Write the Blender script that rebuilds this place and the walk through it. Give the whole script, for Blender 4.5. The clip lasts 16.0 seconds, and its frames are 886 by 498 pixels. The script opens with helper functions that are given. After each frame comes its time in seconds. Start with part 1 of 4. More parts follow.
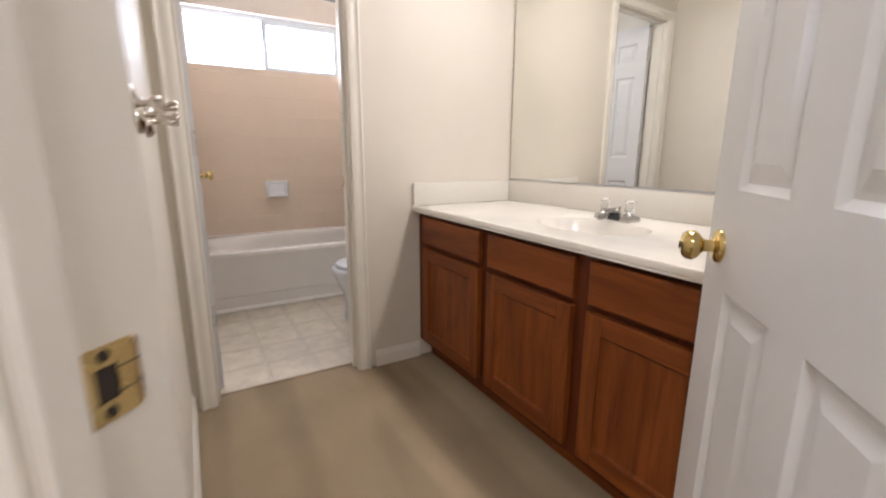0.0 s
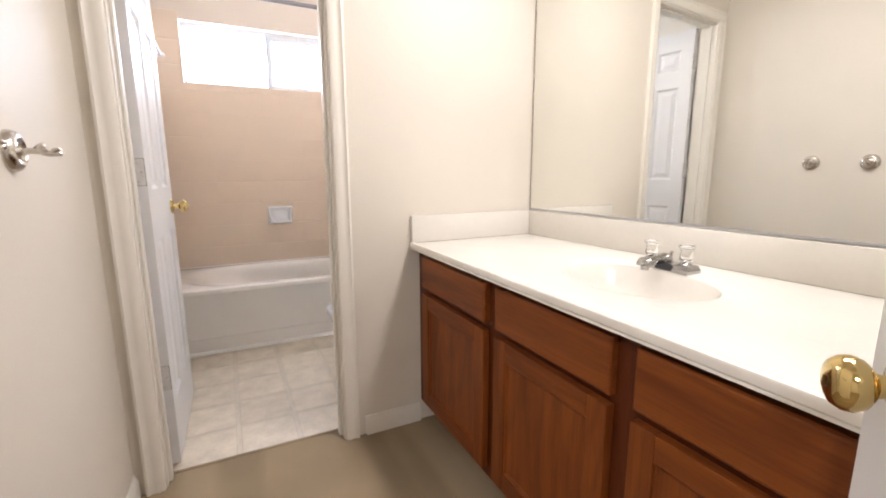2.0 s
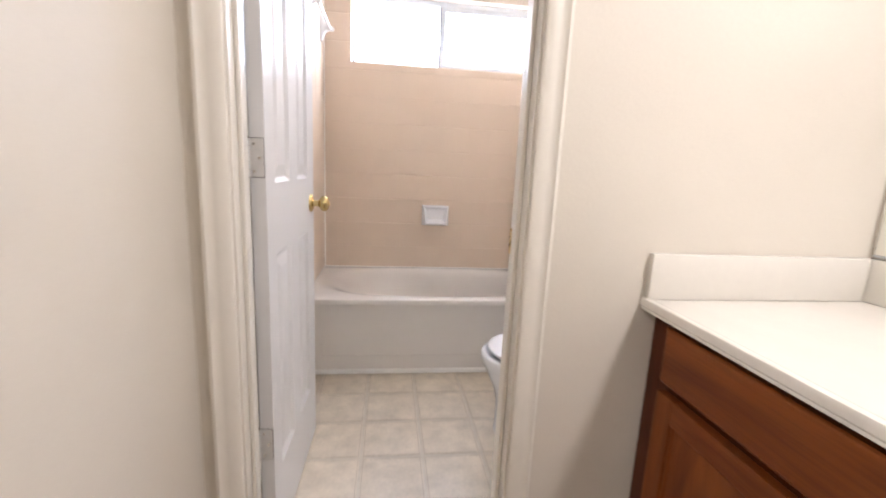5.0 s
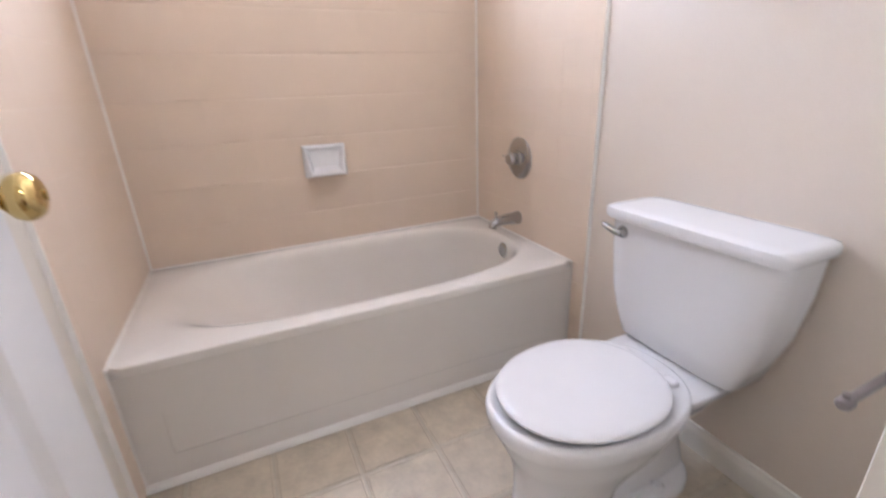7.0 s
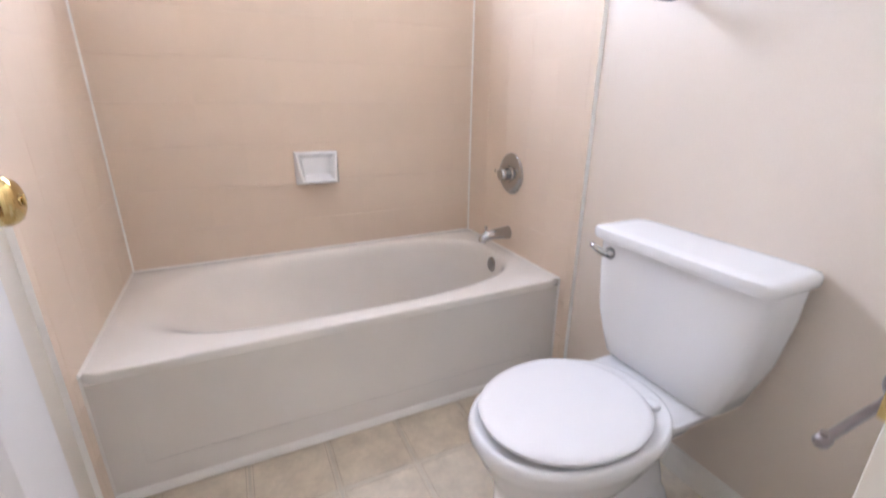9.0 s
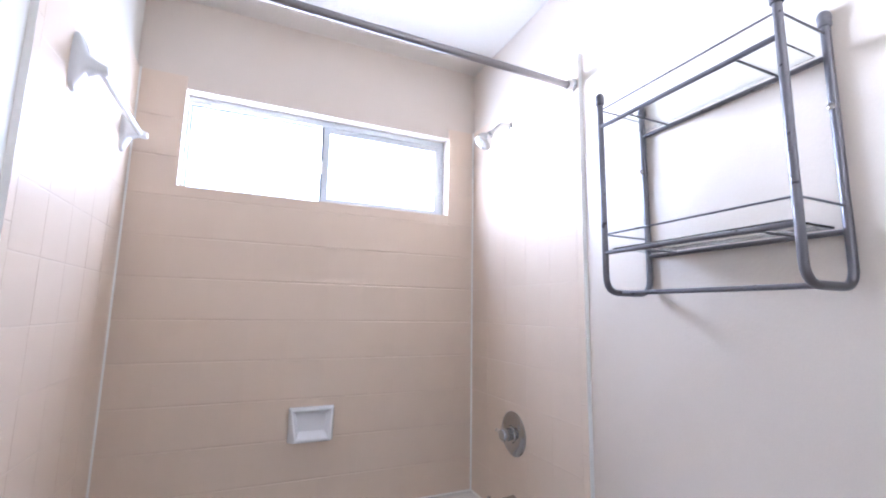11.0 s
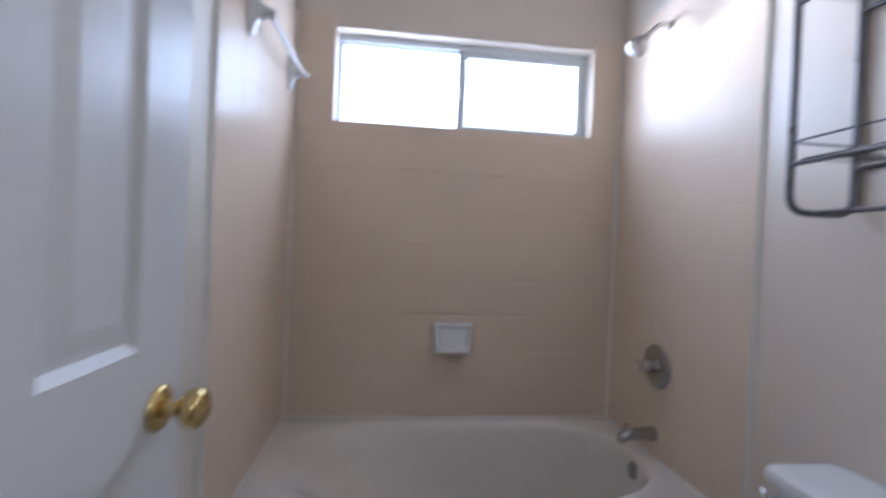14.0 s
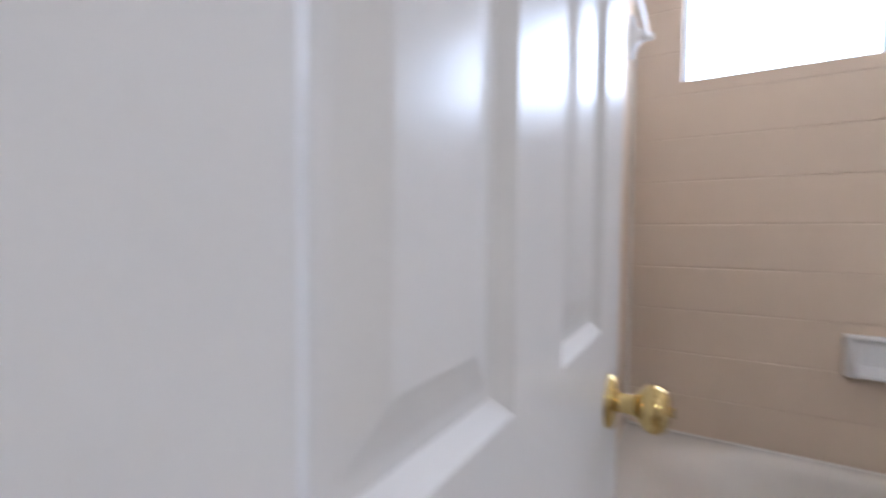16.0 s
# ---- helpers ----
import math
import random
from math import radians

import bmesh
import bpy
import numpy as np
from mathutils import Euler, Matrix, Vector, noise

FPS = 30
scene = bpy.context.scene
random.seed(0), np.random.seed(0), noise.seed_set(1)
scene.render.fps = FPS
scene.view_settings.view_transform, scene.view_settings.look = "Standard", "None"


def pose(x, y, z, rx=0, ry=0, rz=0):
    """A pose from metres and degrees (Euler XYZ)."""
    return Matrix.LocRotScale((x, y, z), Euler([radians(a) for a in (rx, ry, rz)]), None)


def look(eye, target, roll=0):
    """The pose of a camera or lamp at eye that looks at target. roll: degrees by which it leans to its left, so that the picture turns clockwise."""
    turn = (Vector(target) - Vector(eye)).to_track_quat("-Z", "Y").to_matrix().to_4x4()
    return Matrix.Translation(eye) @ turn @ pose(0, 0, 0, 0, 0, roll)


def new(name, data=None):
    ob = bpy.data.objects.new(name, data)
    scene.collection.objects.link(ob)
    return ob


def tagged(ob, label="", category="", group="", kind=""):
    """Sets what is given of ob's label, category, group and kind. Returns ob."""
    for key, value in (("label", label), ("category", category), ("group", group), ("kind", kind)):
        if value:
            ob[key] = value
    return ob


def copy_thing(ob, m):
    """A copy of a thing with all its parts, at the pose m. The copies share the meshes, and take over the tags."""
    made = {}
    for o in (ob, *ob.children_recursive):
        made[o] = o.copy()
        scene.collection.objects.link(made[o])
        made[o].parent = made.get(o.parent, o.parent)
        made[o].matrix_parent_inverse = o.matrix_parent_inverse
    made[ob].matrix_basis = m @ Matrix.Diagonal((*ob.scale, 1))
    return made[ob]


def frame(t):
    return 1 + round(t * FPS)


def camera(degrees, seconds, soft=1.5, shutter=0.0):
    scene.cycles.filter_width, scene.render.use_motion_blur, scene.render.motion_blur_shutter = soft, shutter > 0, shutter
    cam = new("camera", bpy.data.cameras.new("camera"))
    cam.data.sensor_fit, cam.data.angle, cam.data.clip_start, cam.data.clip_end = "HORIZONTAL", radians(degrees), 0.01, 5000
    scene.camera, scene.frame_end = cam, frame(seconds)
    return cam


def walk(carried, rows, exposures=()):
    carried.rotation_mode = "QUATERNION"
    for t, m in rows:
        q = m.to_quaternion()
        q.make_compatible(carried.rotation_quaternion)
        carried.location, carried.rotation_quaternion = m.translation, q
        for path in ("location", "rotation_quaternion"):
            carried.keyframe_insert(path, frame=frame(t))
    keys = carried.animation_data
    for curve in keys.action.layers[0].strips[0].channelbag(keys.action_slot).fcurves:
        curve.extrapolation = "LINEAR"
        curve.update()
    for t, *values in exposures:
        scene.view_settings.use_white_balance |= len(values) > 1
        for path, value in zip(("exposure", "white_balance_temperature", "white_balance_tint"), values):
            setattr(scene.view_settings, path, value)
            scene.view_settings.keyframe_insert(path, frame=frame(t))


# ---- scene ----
cam = camera(91.5, 16.0, 1.9, 0.5)
PATH = [
    (0, (0.1, -3.976, 1.077), (1.087, -2.289, 0.65), 0.2),
    (0.5, (0.227, -3.836, 1.103), (1.27, -2.169, 0.738), -1.2),
    (1, (0.328, -3.744, 1.107), (1.341, -2.062, 0.729), -0.7),
    (1.5, (0.385, -3.701, 1.12), (1.295, -1.958, 0.755), -0.7),
    (2, (0.39, -3.689, 1.117), (1.264, -1.925, 0.766), -0.2),
    (2.5, (0.374, -3.682, 1.119), (1.259, -1.923, 0.765), -0.1),
    (3, (0.329, -3.678, 1.105), (1.272, -1.965, 0.686), -0.0),
    (3.5, (0.298, -3.642, 1.089), (1.164, -1.911, 0.582), 0.0),
    (3.9, (0.361, -3.529, 1.089), (0.828, -1.637, 0.641), 0.4),
    (4, (0.376, -3.469, 1.097), (0.761, -1.552, 0.674), 1.3),
    (4.2, (0.414, -3.391, 1.121), (0.66, -1.441, 0.75), 2.9),
    (6.5, (0.445, -2.083, 1.115), (0.892, -0.203, 0.602), -1.7),
    (7, (0.436, -1.975, 1.064), (1.198, -0.263, 0.364), -2.2),
    (7.5, (0.42, -1.948, 1.035), (1.282, -0.349, 0.199), -1.6),
    (8, (0.424, -1.95, 1.036), (1.284, -0.352, 0.195), -0.4),
    (8.5, (0.427, -1.958, 1.041), (1.283, -0.349, 0.218), 0.1),
    (9, (0.443, -1.969, 1.078), (1.254, -0.265, 0.415), 0.5),
    (9.5, (0.484, -1.998, 1.157), (1.225, -0.167, 0.846), 0.2),
    (10, (0.485, -2.002, 1.247), (1.177, -0.127, 1.314), 0.8),
    (12.5, (0.48, -1.94, 1.267), (1.411, -0.205, 1.616), 1.2),
    (13, (0.478, -1.934, 1.266), (1.401, -0.19, 1.59), 1.2),
    (13.5, (0.474, -1.931, 1.258), (1.299, -0.13, 1.528), 0.7),
    (14, (0.477, -1.986, 1.215), (0.697, 0.001, 1.191), 2.4),
    (14.5, (0.505, -2.048, 1.193), (0.334, -0.07, 0.953), 1.2),
    (15, (0.41, -1.99, 1.2), (0.152, -0.017, 1.001), -0.4),
    (15.5, (0.315, -1.931, 1.176), (-0.128, 0.011, 0.999), 0.6),
    (16, (0.238, -1.886, 1.164), (-0.771, -0.16, 1.099), 0.5),
]
EXPOSURE = [(0.0, 0.02, 5900, 14), (0.5, 0.30, 5900, 14), (4.2, 0.36, 5900, 14), (6.3, 0.31, 5710, 17), (7.5, 0.38, 5610, 17), (9.0, 0.50, 5550, 16), (9.6, 0.48, 5290, 15), (10.2, 0.43, 5140, 15), (12.3, -0.75, 5045, 14), (13.0, -0.92, 5045, 14), (13.5, -0.95, 5045, 14), (14.0, -1.05, 5100, 13), (14.5, -0.65, 5200, 13), (15.0, -0.3, 5300, 12), (15.5, -0.13, 5350, 12), (16.0, -0.38, 5400, 12)]
WINDOW_W, VANITY_W, HALL_W, OUTSIDE_W = 22.5, 22.0, 41.0, 3150.0
BATH_TURN, ENTRY_TURN = 89.3, 90.0
walk(cam, [(t, look(eye, target, roll)) for t, eye, target, roll in PATH], EXPOSURE)

# ---- world and light ----
world = bpy.data.worlds.new("sky")
scene.world = world
world.use_nodes = True
sky = world.node_tree.nodes.new("ShaderNodeTexSky")
sky.sky_type, sky.sun_disc = "NISHITA", False
sky.sun_elevation, sky.sun_rotation = radians(50), radians(207)
world.node_tree.links.new(sky.outputs[0], world.node_tree.nodes["Background"].inputs[0])
world.node_tree.nodes["Background"].inputs[1].default_value = 0.1


def area(name, eye, target, w, h, watts, color):
    data = bpy.data.lights.new(name, "AREA")
    data.shape, data.size, data.size_y, data.energy, data.color = "RECTANGLE", w, h, watts, color
    ob = new(name, data)
    ob.matrix_world = look(eye, target)
    return ob


sun = bpy.data.lights.new("sun", "SUN")
sun.energy, sun.angle, sun.color = 2.5, radians(0.5), (1, 0.95, 0.88)
new("sun", sun).matrix_world = look((0, 0, 0), (0.3, 0.6, -0.8))

# lamps for daylight in the window's opening and thrown up from the sunlit ground outside, the unseen lamp above the
# vanity mirror, a fill lamp added in the room behind the entry
area("window_daylight", (0.78, 0.112, 1.957), (0.78, -1, 1.957), 1.17, 0.39, WINDOW_W, (0.83, 0.895, 1.0))
area("outside_bounce", (-1.9, 6.0, 1.5), (0.85, 0.0, 1.95), 2.4, 3.2, OUTSIDE_W, (0.94, 0.965, 1.0))
area("vanity_lamp", (1.50, -2.95, 2.22), (0.75, -2.95, 1.0), 0.9, 0.2, VANITY_W, (1.0, 0.915, 0.82))
# added fill from behind the entry that brightens the vanity room's walls
area("hall_fill", (-0.7, -4.7, 2.5), (-0.7, -4.7, 0), 0.5, 0.5, HALL_W, (1.0, 0.95, 0.90))

# ---- materials ----


def material(name, color, rough=0.5, metal=0.0, var=0.06, scale=6.0, fine=0.0, fine_scale=300.0, bump=0.0, bump_scale=120.0,
             random_tint=0.0, rough_var=0.08, coat=0.0, spec=0.5):
    m = bpy.data.materials.new(name)
    m.use_nodes = True
    n, l = m.node_tree.nodes, m.node_tree.links
    b = n["Principled BSDF"]
    b.inputs["Metallic"].default_value = metal
    b.inputs["Coat Weight"].default_value = coat
    b.inputs["Coat Roughness"].default_value = 0.08
    b.inputs["Specular IOR Level"].default_value = spec
    co = n.new("ShaderNodeTexCoord")
    where = co.outputs["Object"]
    if random_tint:
        info = n.new("ShaderNodeObjectInfo")
        far = n.new("ShaderNodeVectorMath")
        far.operation = "MULTIPLY_ADD"
        far.inputs[0].default_value = (37.0, 23.0, 11.0)
        l.new(info.outputs["Random"], far.inputs[1])
        l.new(where, far.inputs[2])
        where = far.outputs[0]
    big = n.new("ShaderNodeTexNoise")
    big.inputs["Scale"].default_value, big.inputs["Detail"].default_value = scale, 6
    l.new(where, big.inputs["Vector"])
    small = n.new("ShaderNodeTexNoise")
    small.inputs["Scale"].default_value, small.inputs["Detail"].default_value = fine_scale, 3
    l.new(where, small.inputs["Vector"])

    def around(socket, amount):
        r = n.new("ShaderNodeMapRange")
        r.inputs["From Min"].default_value, r.inputs["From Max"].default_value = 0.25, 0.75
        r.inputs["To Min"].default_value, r.inputs["To Max"].default_value = 1 - amount, 1 + amount
        l.new(socket, r.inputs["Value"])
        return r.outputs[0]

    def times(a, c):
        x = n.new("ShaderNodeMath")
        x.operation = "MULTIPLY"
        l.new(a, x.inputs[0])
        l.new(c, x.inputs[1])
        return x.outputs[0]

    value = times(around(big.outputs["Fac"], var), around(small.outputs["Fac"], fine))
    if random_tint:
        r = n.new("ShaderNodeMapRange")
        r.inputs["To Min"].default_value, r.inputs["To Max"].default_value = 1 - random_tint, 1 + random_tint
        l.new(info.outputs["Random"], r.inputs["Value"])
        value = times(value, r.outputs[0])
    mix = n.new("ShaderNodeVectorMath")
    mix.operation = "SCALE"
    mix.inputs[0].default_value = color
    l.new(value, mix.inputs["Scale"])
    l.new(mix.outputs[0], b.inputs["Base Color"])
    rr = n.new("ShaderNodeMapRange")
    rr.inputs["To Min"].default_value, rr.inputs["To Max"].default_value = max(0.01, rough - rough_var), min(1, rough + rough_var)
    l.new(big.outputs["Fac"], rr.inputs["Value"])
    l.new(rr.outputs[0], b.inputs["Roughness"])
    if bump:
        tex = n.new("ShaderNodeTexNoise")
        tex.inputs["Scale"].default_value, tex.inputs["Detail"].default_value = bump_scale, 4
        l.new(where, tex.inputs["Vector"])
        bp = n.new("ShaderNodeBump")
        bp.inputs["Strength"].default_value, bp.inputs["Distance"].default_value = 1.0, bump
        l.new(tex.outputs["Fac"], bp.inputs["Height"])
        l.new(bp.outputs[0], b.inputs["Normal"])
    return m


def wood(name, axis, base, dark):
    """Oak: stretched grain along an axis, with pores."""
    m = bpy.data.materials.new(name)
    m.use_nodes = True
    n, l = m.node_tree.nodes, m.node_tree.links
    b = n["Principled BSDF"]
    b.inputs["Roughness"].default_value = 0.44
    b.inputs["Specular IOR Level"].default_value = 0.22
    b.inputs["Coat Weight"].default_value, b.inputs["Coat Roughness"].default_value = 0.04, 0.25
    co = n.new("ShaderNodeTexCoord")
    info = n.new("ShaderNodeObjectInfo")
    shift = n.new("ShaderNodeVectorMath")
    shift.operation = "MULTIPLY_ADD"
    shift.inputs[1].default_value = (1, 1, 1)
    l.new(co.outputs["Object"], shift.inputs[0])
    l.new(info.outputs["Random"], shift.inputs[2])
    mp = n.new("ShaderNodeMapping")
    stretch = [9.0, 9.0, 9.0]
    stretch[axis] = 0.9
    mp.inputs["Scale"].default_value = stretch
    l.new(shift.outputs[0], mp.inputs["Vector"])
    grain = n.new("ShaderNodeTexNoise")
    grain.inputs["Scale"].default_value, grain.inputs["Detail"].default_value, grain.inputs["Distortion"].default_value = 1.6, 8, 0.8
    l.new(mp.outputs[0], grain.inputs["Vector"])
    mp2 = n.new("ShaderNodeMapping")
    stretch2 = [190.0, 190.0, 190.0]
    stretch2[axis] = 9.0
    mp2.inputs["Scale"].default_value = stretch2
    l.new(shift.outputs[0], mp2.inputs["Vector"])
    pore = n.new("ShaderNodeTexNoise")
    pore.inputs["Scale"].default_value, pore.inputs["Detail"].default_value = 1.0, 2
    l.new(mp2.outputs[0], pore.inputs["Vector"])
    mp3 = n.new("ShaderNodeMapping")
    stretch3 = [5.5, 5.5, 5.5]
    stretch3[axis] = 0.85
    mp3.inputs["Scale"].default_value = stretch3
    l.new(shift.outputs[0], mp3.inputs["Vector"])
    heart = n.new("ShaderNodeTexNoise")
    heart.inputs["Scale"].default_value, heart.inputs["Detail"].default_value, heart.inputs["Roughness"].default_value = 1.0, 2, 0.35
    l.new(mp3.outputs[0], heart.inputs["Vector"])
    turns = n.new("ShaderNodeMath")
    turns.operation = "MULTIPLY"
    turns.inputs[1].default_value = 60.0
    l.new(heart.outputs["Fac"], turns.inputs[0])
    ring = n.new("ShaderNodeMath")
    ring.operation = "SINE"
    l.new(turns.outputs[0], ring.inputs[0])
    late = n.new("ShaderNodeMapRange")
    late.inputs["From Min"].default_value, late.inputs["From Max"].default_value = 0.15, 1.0
    late.inputs["To Min"].default_value, late.inputs["To Max"].default_value = 0.0, 0.11
    l.new(ring.outputs[0], late.inputs["Value"])
    both = n.new("ShaderNodeMath")
    both.operation = "SUBTRACT"
    l.new(grain.outputs["Fac"], both.inputs[0])
    l.new(late.outputs[0], both.inputs[1])
    ramp = n.new("ShaderNodeValToRGB")
    e = ramp.color_ramp.elements
    e[0].position, e[0].color = 0.22, (*dark, 1)
    e[1].position, e[1].color = 0.60, (*base, 1)
    l.new(both.outputs[0], ramp.inputs[0])
    pr = n.new("ShaderNodeMapRange")
    pr.inputs["From Min"].default_value, pr.inputs["From Max"].default_value = 0.38, 0.52
    pr.inputs["To Min"].default_value, pr.inputs["To Max"].default_value = 0.86, 1.0
    l.new(pore.outputs["Fac"], pr.inputs["Value"])
    sc = n.new("ShaderNodeVectorMath")
    sc.operation = "SCALE"
    l.new(ramp.outputs[0], sc.inputs[0])
    l.new(pr.outputs[0], sc.inputs["Scale"])
    l.new(sc.outputs[0], b.inputs["Base Color"])
    bp = n.new("ShaderNodeBump")
    bp.inputs["Strength"].default_value, bp.inputs["Distance"].default_value = 0.4, 0.0006
    l.new(pore.outputs["Fac"], bp.inputs["Height"])
    l.new(bp.outputs[0], b.inputs["Normal"])
    return m


def carpet_material():
    m = material("carpet", (0.345, 0.265, 0.168), 0.95, var=0.10, scale=3.5, fine=0.28, fine_scale=420, bump=0.004, bump_scale=380, spec=0.1)
    n, l = m.node_tree.nodes, m.node_tree.links
    # swathes left by the vacuum cleaner, where the pile lies over to one side
    co = n.new("ShaderNodeTexCoord")
    mp = n.new("ShaderNodeMapping")
    mp.inputs["Rotation"].default_value, mp.inputs["Scale"].default_value = (0, 0, 0.25), (3.2, 0.35, 1)
    l.new(co.outputs["Object"], mp.inputs["Vector"])
    t = n.new("ShaderNodeTexNoise")
    t.inputs["Scale"].default_value, t.inputs["Detail"].default_value = 1.6, 1
    l.new(mp.outputs[0], t.inputs["Vector"])
    r = n.new("ShaderNodeMapRange")
    r.inputs["From Min"].default_value, r.inputs["From Max"].default_value = 0.44, 0.56
    r.inputs["To Min"].default_value, r.inputs["To Max"].default_value = 0.88, 1.08
    l.new(t.outputs["Fac"], r.inputs["Value"])
    s = n.new("ShaderNodeVectorMath")
    s.operation = "SCALE"
    b = n["Principled BSDF"]
    l.new(b.inputs["Base Color"].links[0].from_socket, s.inputs[0])
    l.new(r.outputs[0], s.inputs["Scale"])
    l.new(s.outputs[0], b.inputs["Base Color"])
    return m


def glass_material(name, tint, rough=0.0):
    m = bpy.data.materials.new(name)
    m.use_nodes = True
    b = m.node_tree.nodes["Principled BSDF"]
    b.inputs["Base Color"].default_value = (*tint, 1)
    b.inputs["Transmission Weight"].default_value = 1.0
    b.inputs["Roughness"].default_value = rough
    b.inputs["IOR"].default_value = 1.47
    return m


M = {
    "wall": material("wall_paint", (0.68, 0.629, 0.546), 0.58, var=0.025, scale=2.5, bump=0.0005, bump_scale=110, fine=0.02),
    "bathwall": material("bath_wall_paint", (0.70, 0.61, 0.515), 0.36, var=0.025, scale=2.5, bump=0.0005, bump_scale=110, fine=0.02),
    "ceiling": material("ceiling_paint", (0.68, 0.625, 0.56), 0.8, var=0.03, scale=2, bump=0.002, bump_scale=90),
    "trim": material("trim_paint", (0.77, 0.73, 0.655), 0.32, var=0.03, scale=9, bump=0.0003, bump_scale=60),
    "door": material("door_paint", (0.68, 0.67, 0.66), 0.29, spec=0.15, var=0.02, scale=3, bump=0.00005, bump_scale=25, rough_var=0.02),
    "hinge": material("overpainted_hinge", (0.60, 0.585, 0.56), 0.35, var=0.10, scale=40, bump=0.0004, bump_scale=150),
    "carpet": carpet_material(),
    "vinyl": material("vinyl_square", (0.61, 0.53, 0.415), 0.36, var=0.16, scale=13, fine=0.06, fine_scale=70, bump=0.0004, bump_scale=60, random_tint=0.03),
    "vinylline": material("vinyl_joint", (0.56, 0.50, 0.405), 0.45, var=0.10, scale=30),
    "vinylgroove": material("vinyl_groove", (0.40, 0.335, 0.25), 0.5, var=0.12, scale=30),
    "tile": material("wall_tile_glaze", (0.72, 0.59, 0.465), 0.30, spec=0.10, var=0.02, scale=5, bump=0.00004, bump_scale=9, random_tint=0.005, rough_var=0.03),
    "grout": material("tile_grout", (0.71, 0.58, 0.457), 0.4, var=0.04, scale=40),
    "caulk": material("caulk_line", (0.86, 0.83, 0.78), 0.5),
    "tub": material("tub_enamel", (0.80, 0.755, 0.70), 0.14, var=0.025, scale=4, rough_var=0.05),
    "porcelain": material("white_porcelain", (0.80, 0.795, 0.80), 0.08, var=0.012, scale=3, rough_var=0.03),
    "seat": material("seat_plastic", (0.81, 0.80, 0.81), 0.2, var=0.01, scale=4),
    "marble": material("cultured_marble", (0.72, 0.685, 0.62), 0.2, var=0.025, scale=5, fine=0.015, fine_scale=60),
    "oak_v": wood("stained_oak_upright", 2, (0.215, 0.058, 0.0090), (0.120, 0.028, 0.0042)),
    "oak_h": wood("stained_oak_level", 1, (0.215, 0.058, 0.0090), (0.120, 0.028, 0.0042)),
    # face frame: redder stain, with the shade between the fronts put into its colour
    "oak_frame": wood("redder_shaded_oak", 2, (0.096, 0.021, 0.0042), (0.066, 0.014, 0.0028)),
    "chrome": material("chrome", (0.46, 0.455, 0.45), 0.14, 1.0, var=0.02, rough_var=0.04),
    "holdermetal": material("worn_nickel", (0.29, 0.265, 0.265), 0.3, 1.0, var=0.05, scale=30, rough_var=0.05),
    "nickel": material("brushed_nickel", (0.62, 0.58, 0.53), 0.25, 1.0, var=0.05, scale=30, rough_var=0.08),
    "brass": material("polished_brass", (0.66, 0.51, 0.22), 0.11, 1.0, var=0.06, scale=25, rough_var=0.06),
    "brassplate": material("brass_plate", (0.74, 0.56, 0.24), 0.28, 1.0, var=0.12, scale=40),
    "darkbrass": material("tarnished_brass", (0.16, 0.10, 0.035), 0.3, 1.0, var=0.1, scale=60),
    "dark": material("dark_hole", (0.03, 0.022, 0.016), 0.7),
    "pewter": material("pewter_tube", (0.165, 0.155, 0.165), 0.30, 0.65, var=0.08, scale=30),
    "alu": material("window_aluminium", (0.60, 0.62, 0.64), 0.35, 0.6, var=0.05, scale=20),
    "acrylic": glass_material("clear_acrylic", (0.95, 0.96, 0.97), 0.03),
    "shelfglass": glass_material("shelf_glass", (0.94, 0.98, 0.97)),
    "pane": glass_material("window_glass", (1, 1, 1), 0.0),
    "black": material("black_band", (0.02, 0.02, 0.022), 0.35),
}
mirror_m = bpy.data.materials.new("mirror_silver")
mirror_m.use_nodes = True
mb = mirror_m.node_tree.nodes["Principled BSDF"]
mb.inputs["Base Color"].default_value, mb.inputs["Metallic"].default_value, mb.inputs["Roughness"].default_value = (0.88, 0.89, 0.86, 1), 1, 0.01
M["mirror"] = mirror_m

# ---- mesh helpers ----
PLACE = {}


def root(name, label, category, at=(0, 0, 0), turn=0.0, group="", kind=""):
    ob = new(name)
    ob.matrix_world = PLACE[ob.name] = pose(*at, 0, 0, turn)
    ob.empty_display_size = 0.05
    return tagged(ob, label, category, group, kind)


def part(name, bm, mat, parent=None, label="", smooth=0.7):
    """One mesh object from a bmesh in its parent's own frame."""
    me = bpy.data.meshes.new(name)
    bmesh.ops.recalc_face_normals(bm, faces=bm.faces)
    bm.to_mesh(me)
    bm.free()
    me.materials.append(M[mat])
    if smooth:
        me.shade_smooth()
        me.set_sharp_from_angle(angle=smooth)
    ob = new(name, me)
    if parent:
        ob.parent = parent
    if label:
        ob["label"] = label
    return ob


def structure(name, bm, mat, label, category=""):
    return tagged(part(name, bm, mat), label, category, "", "structure")


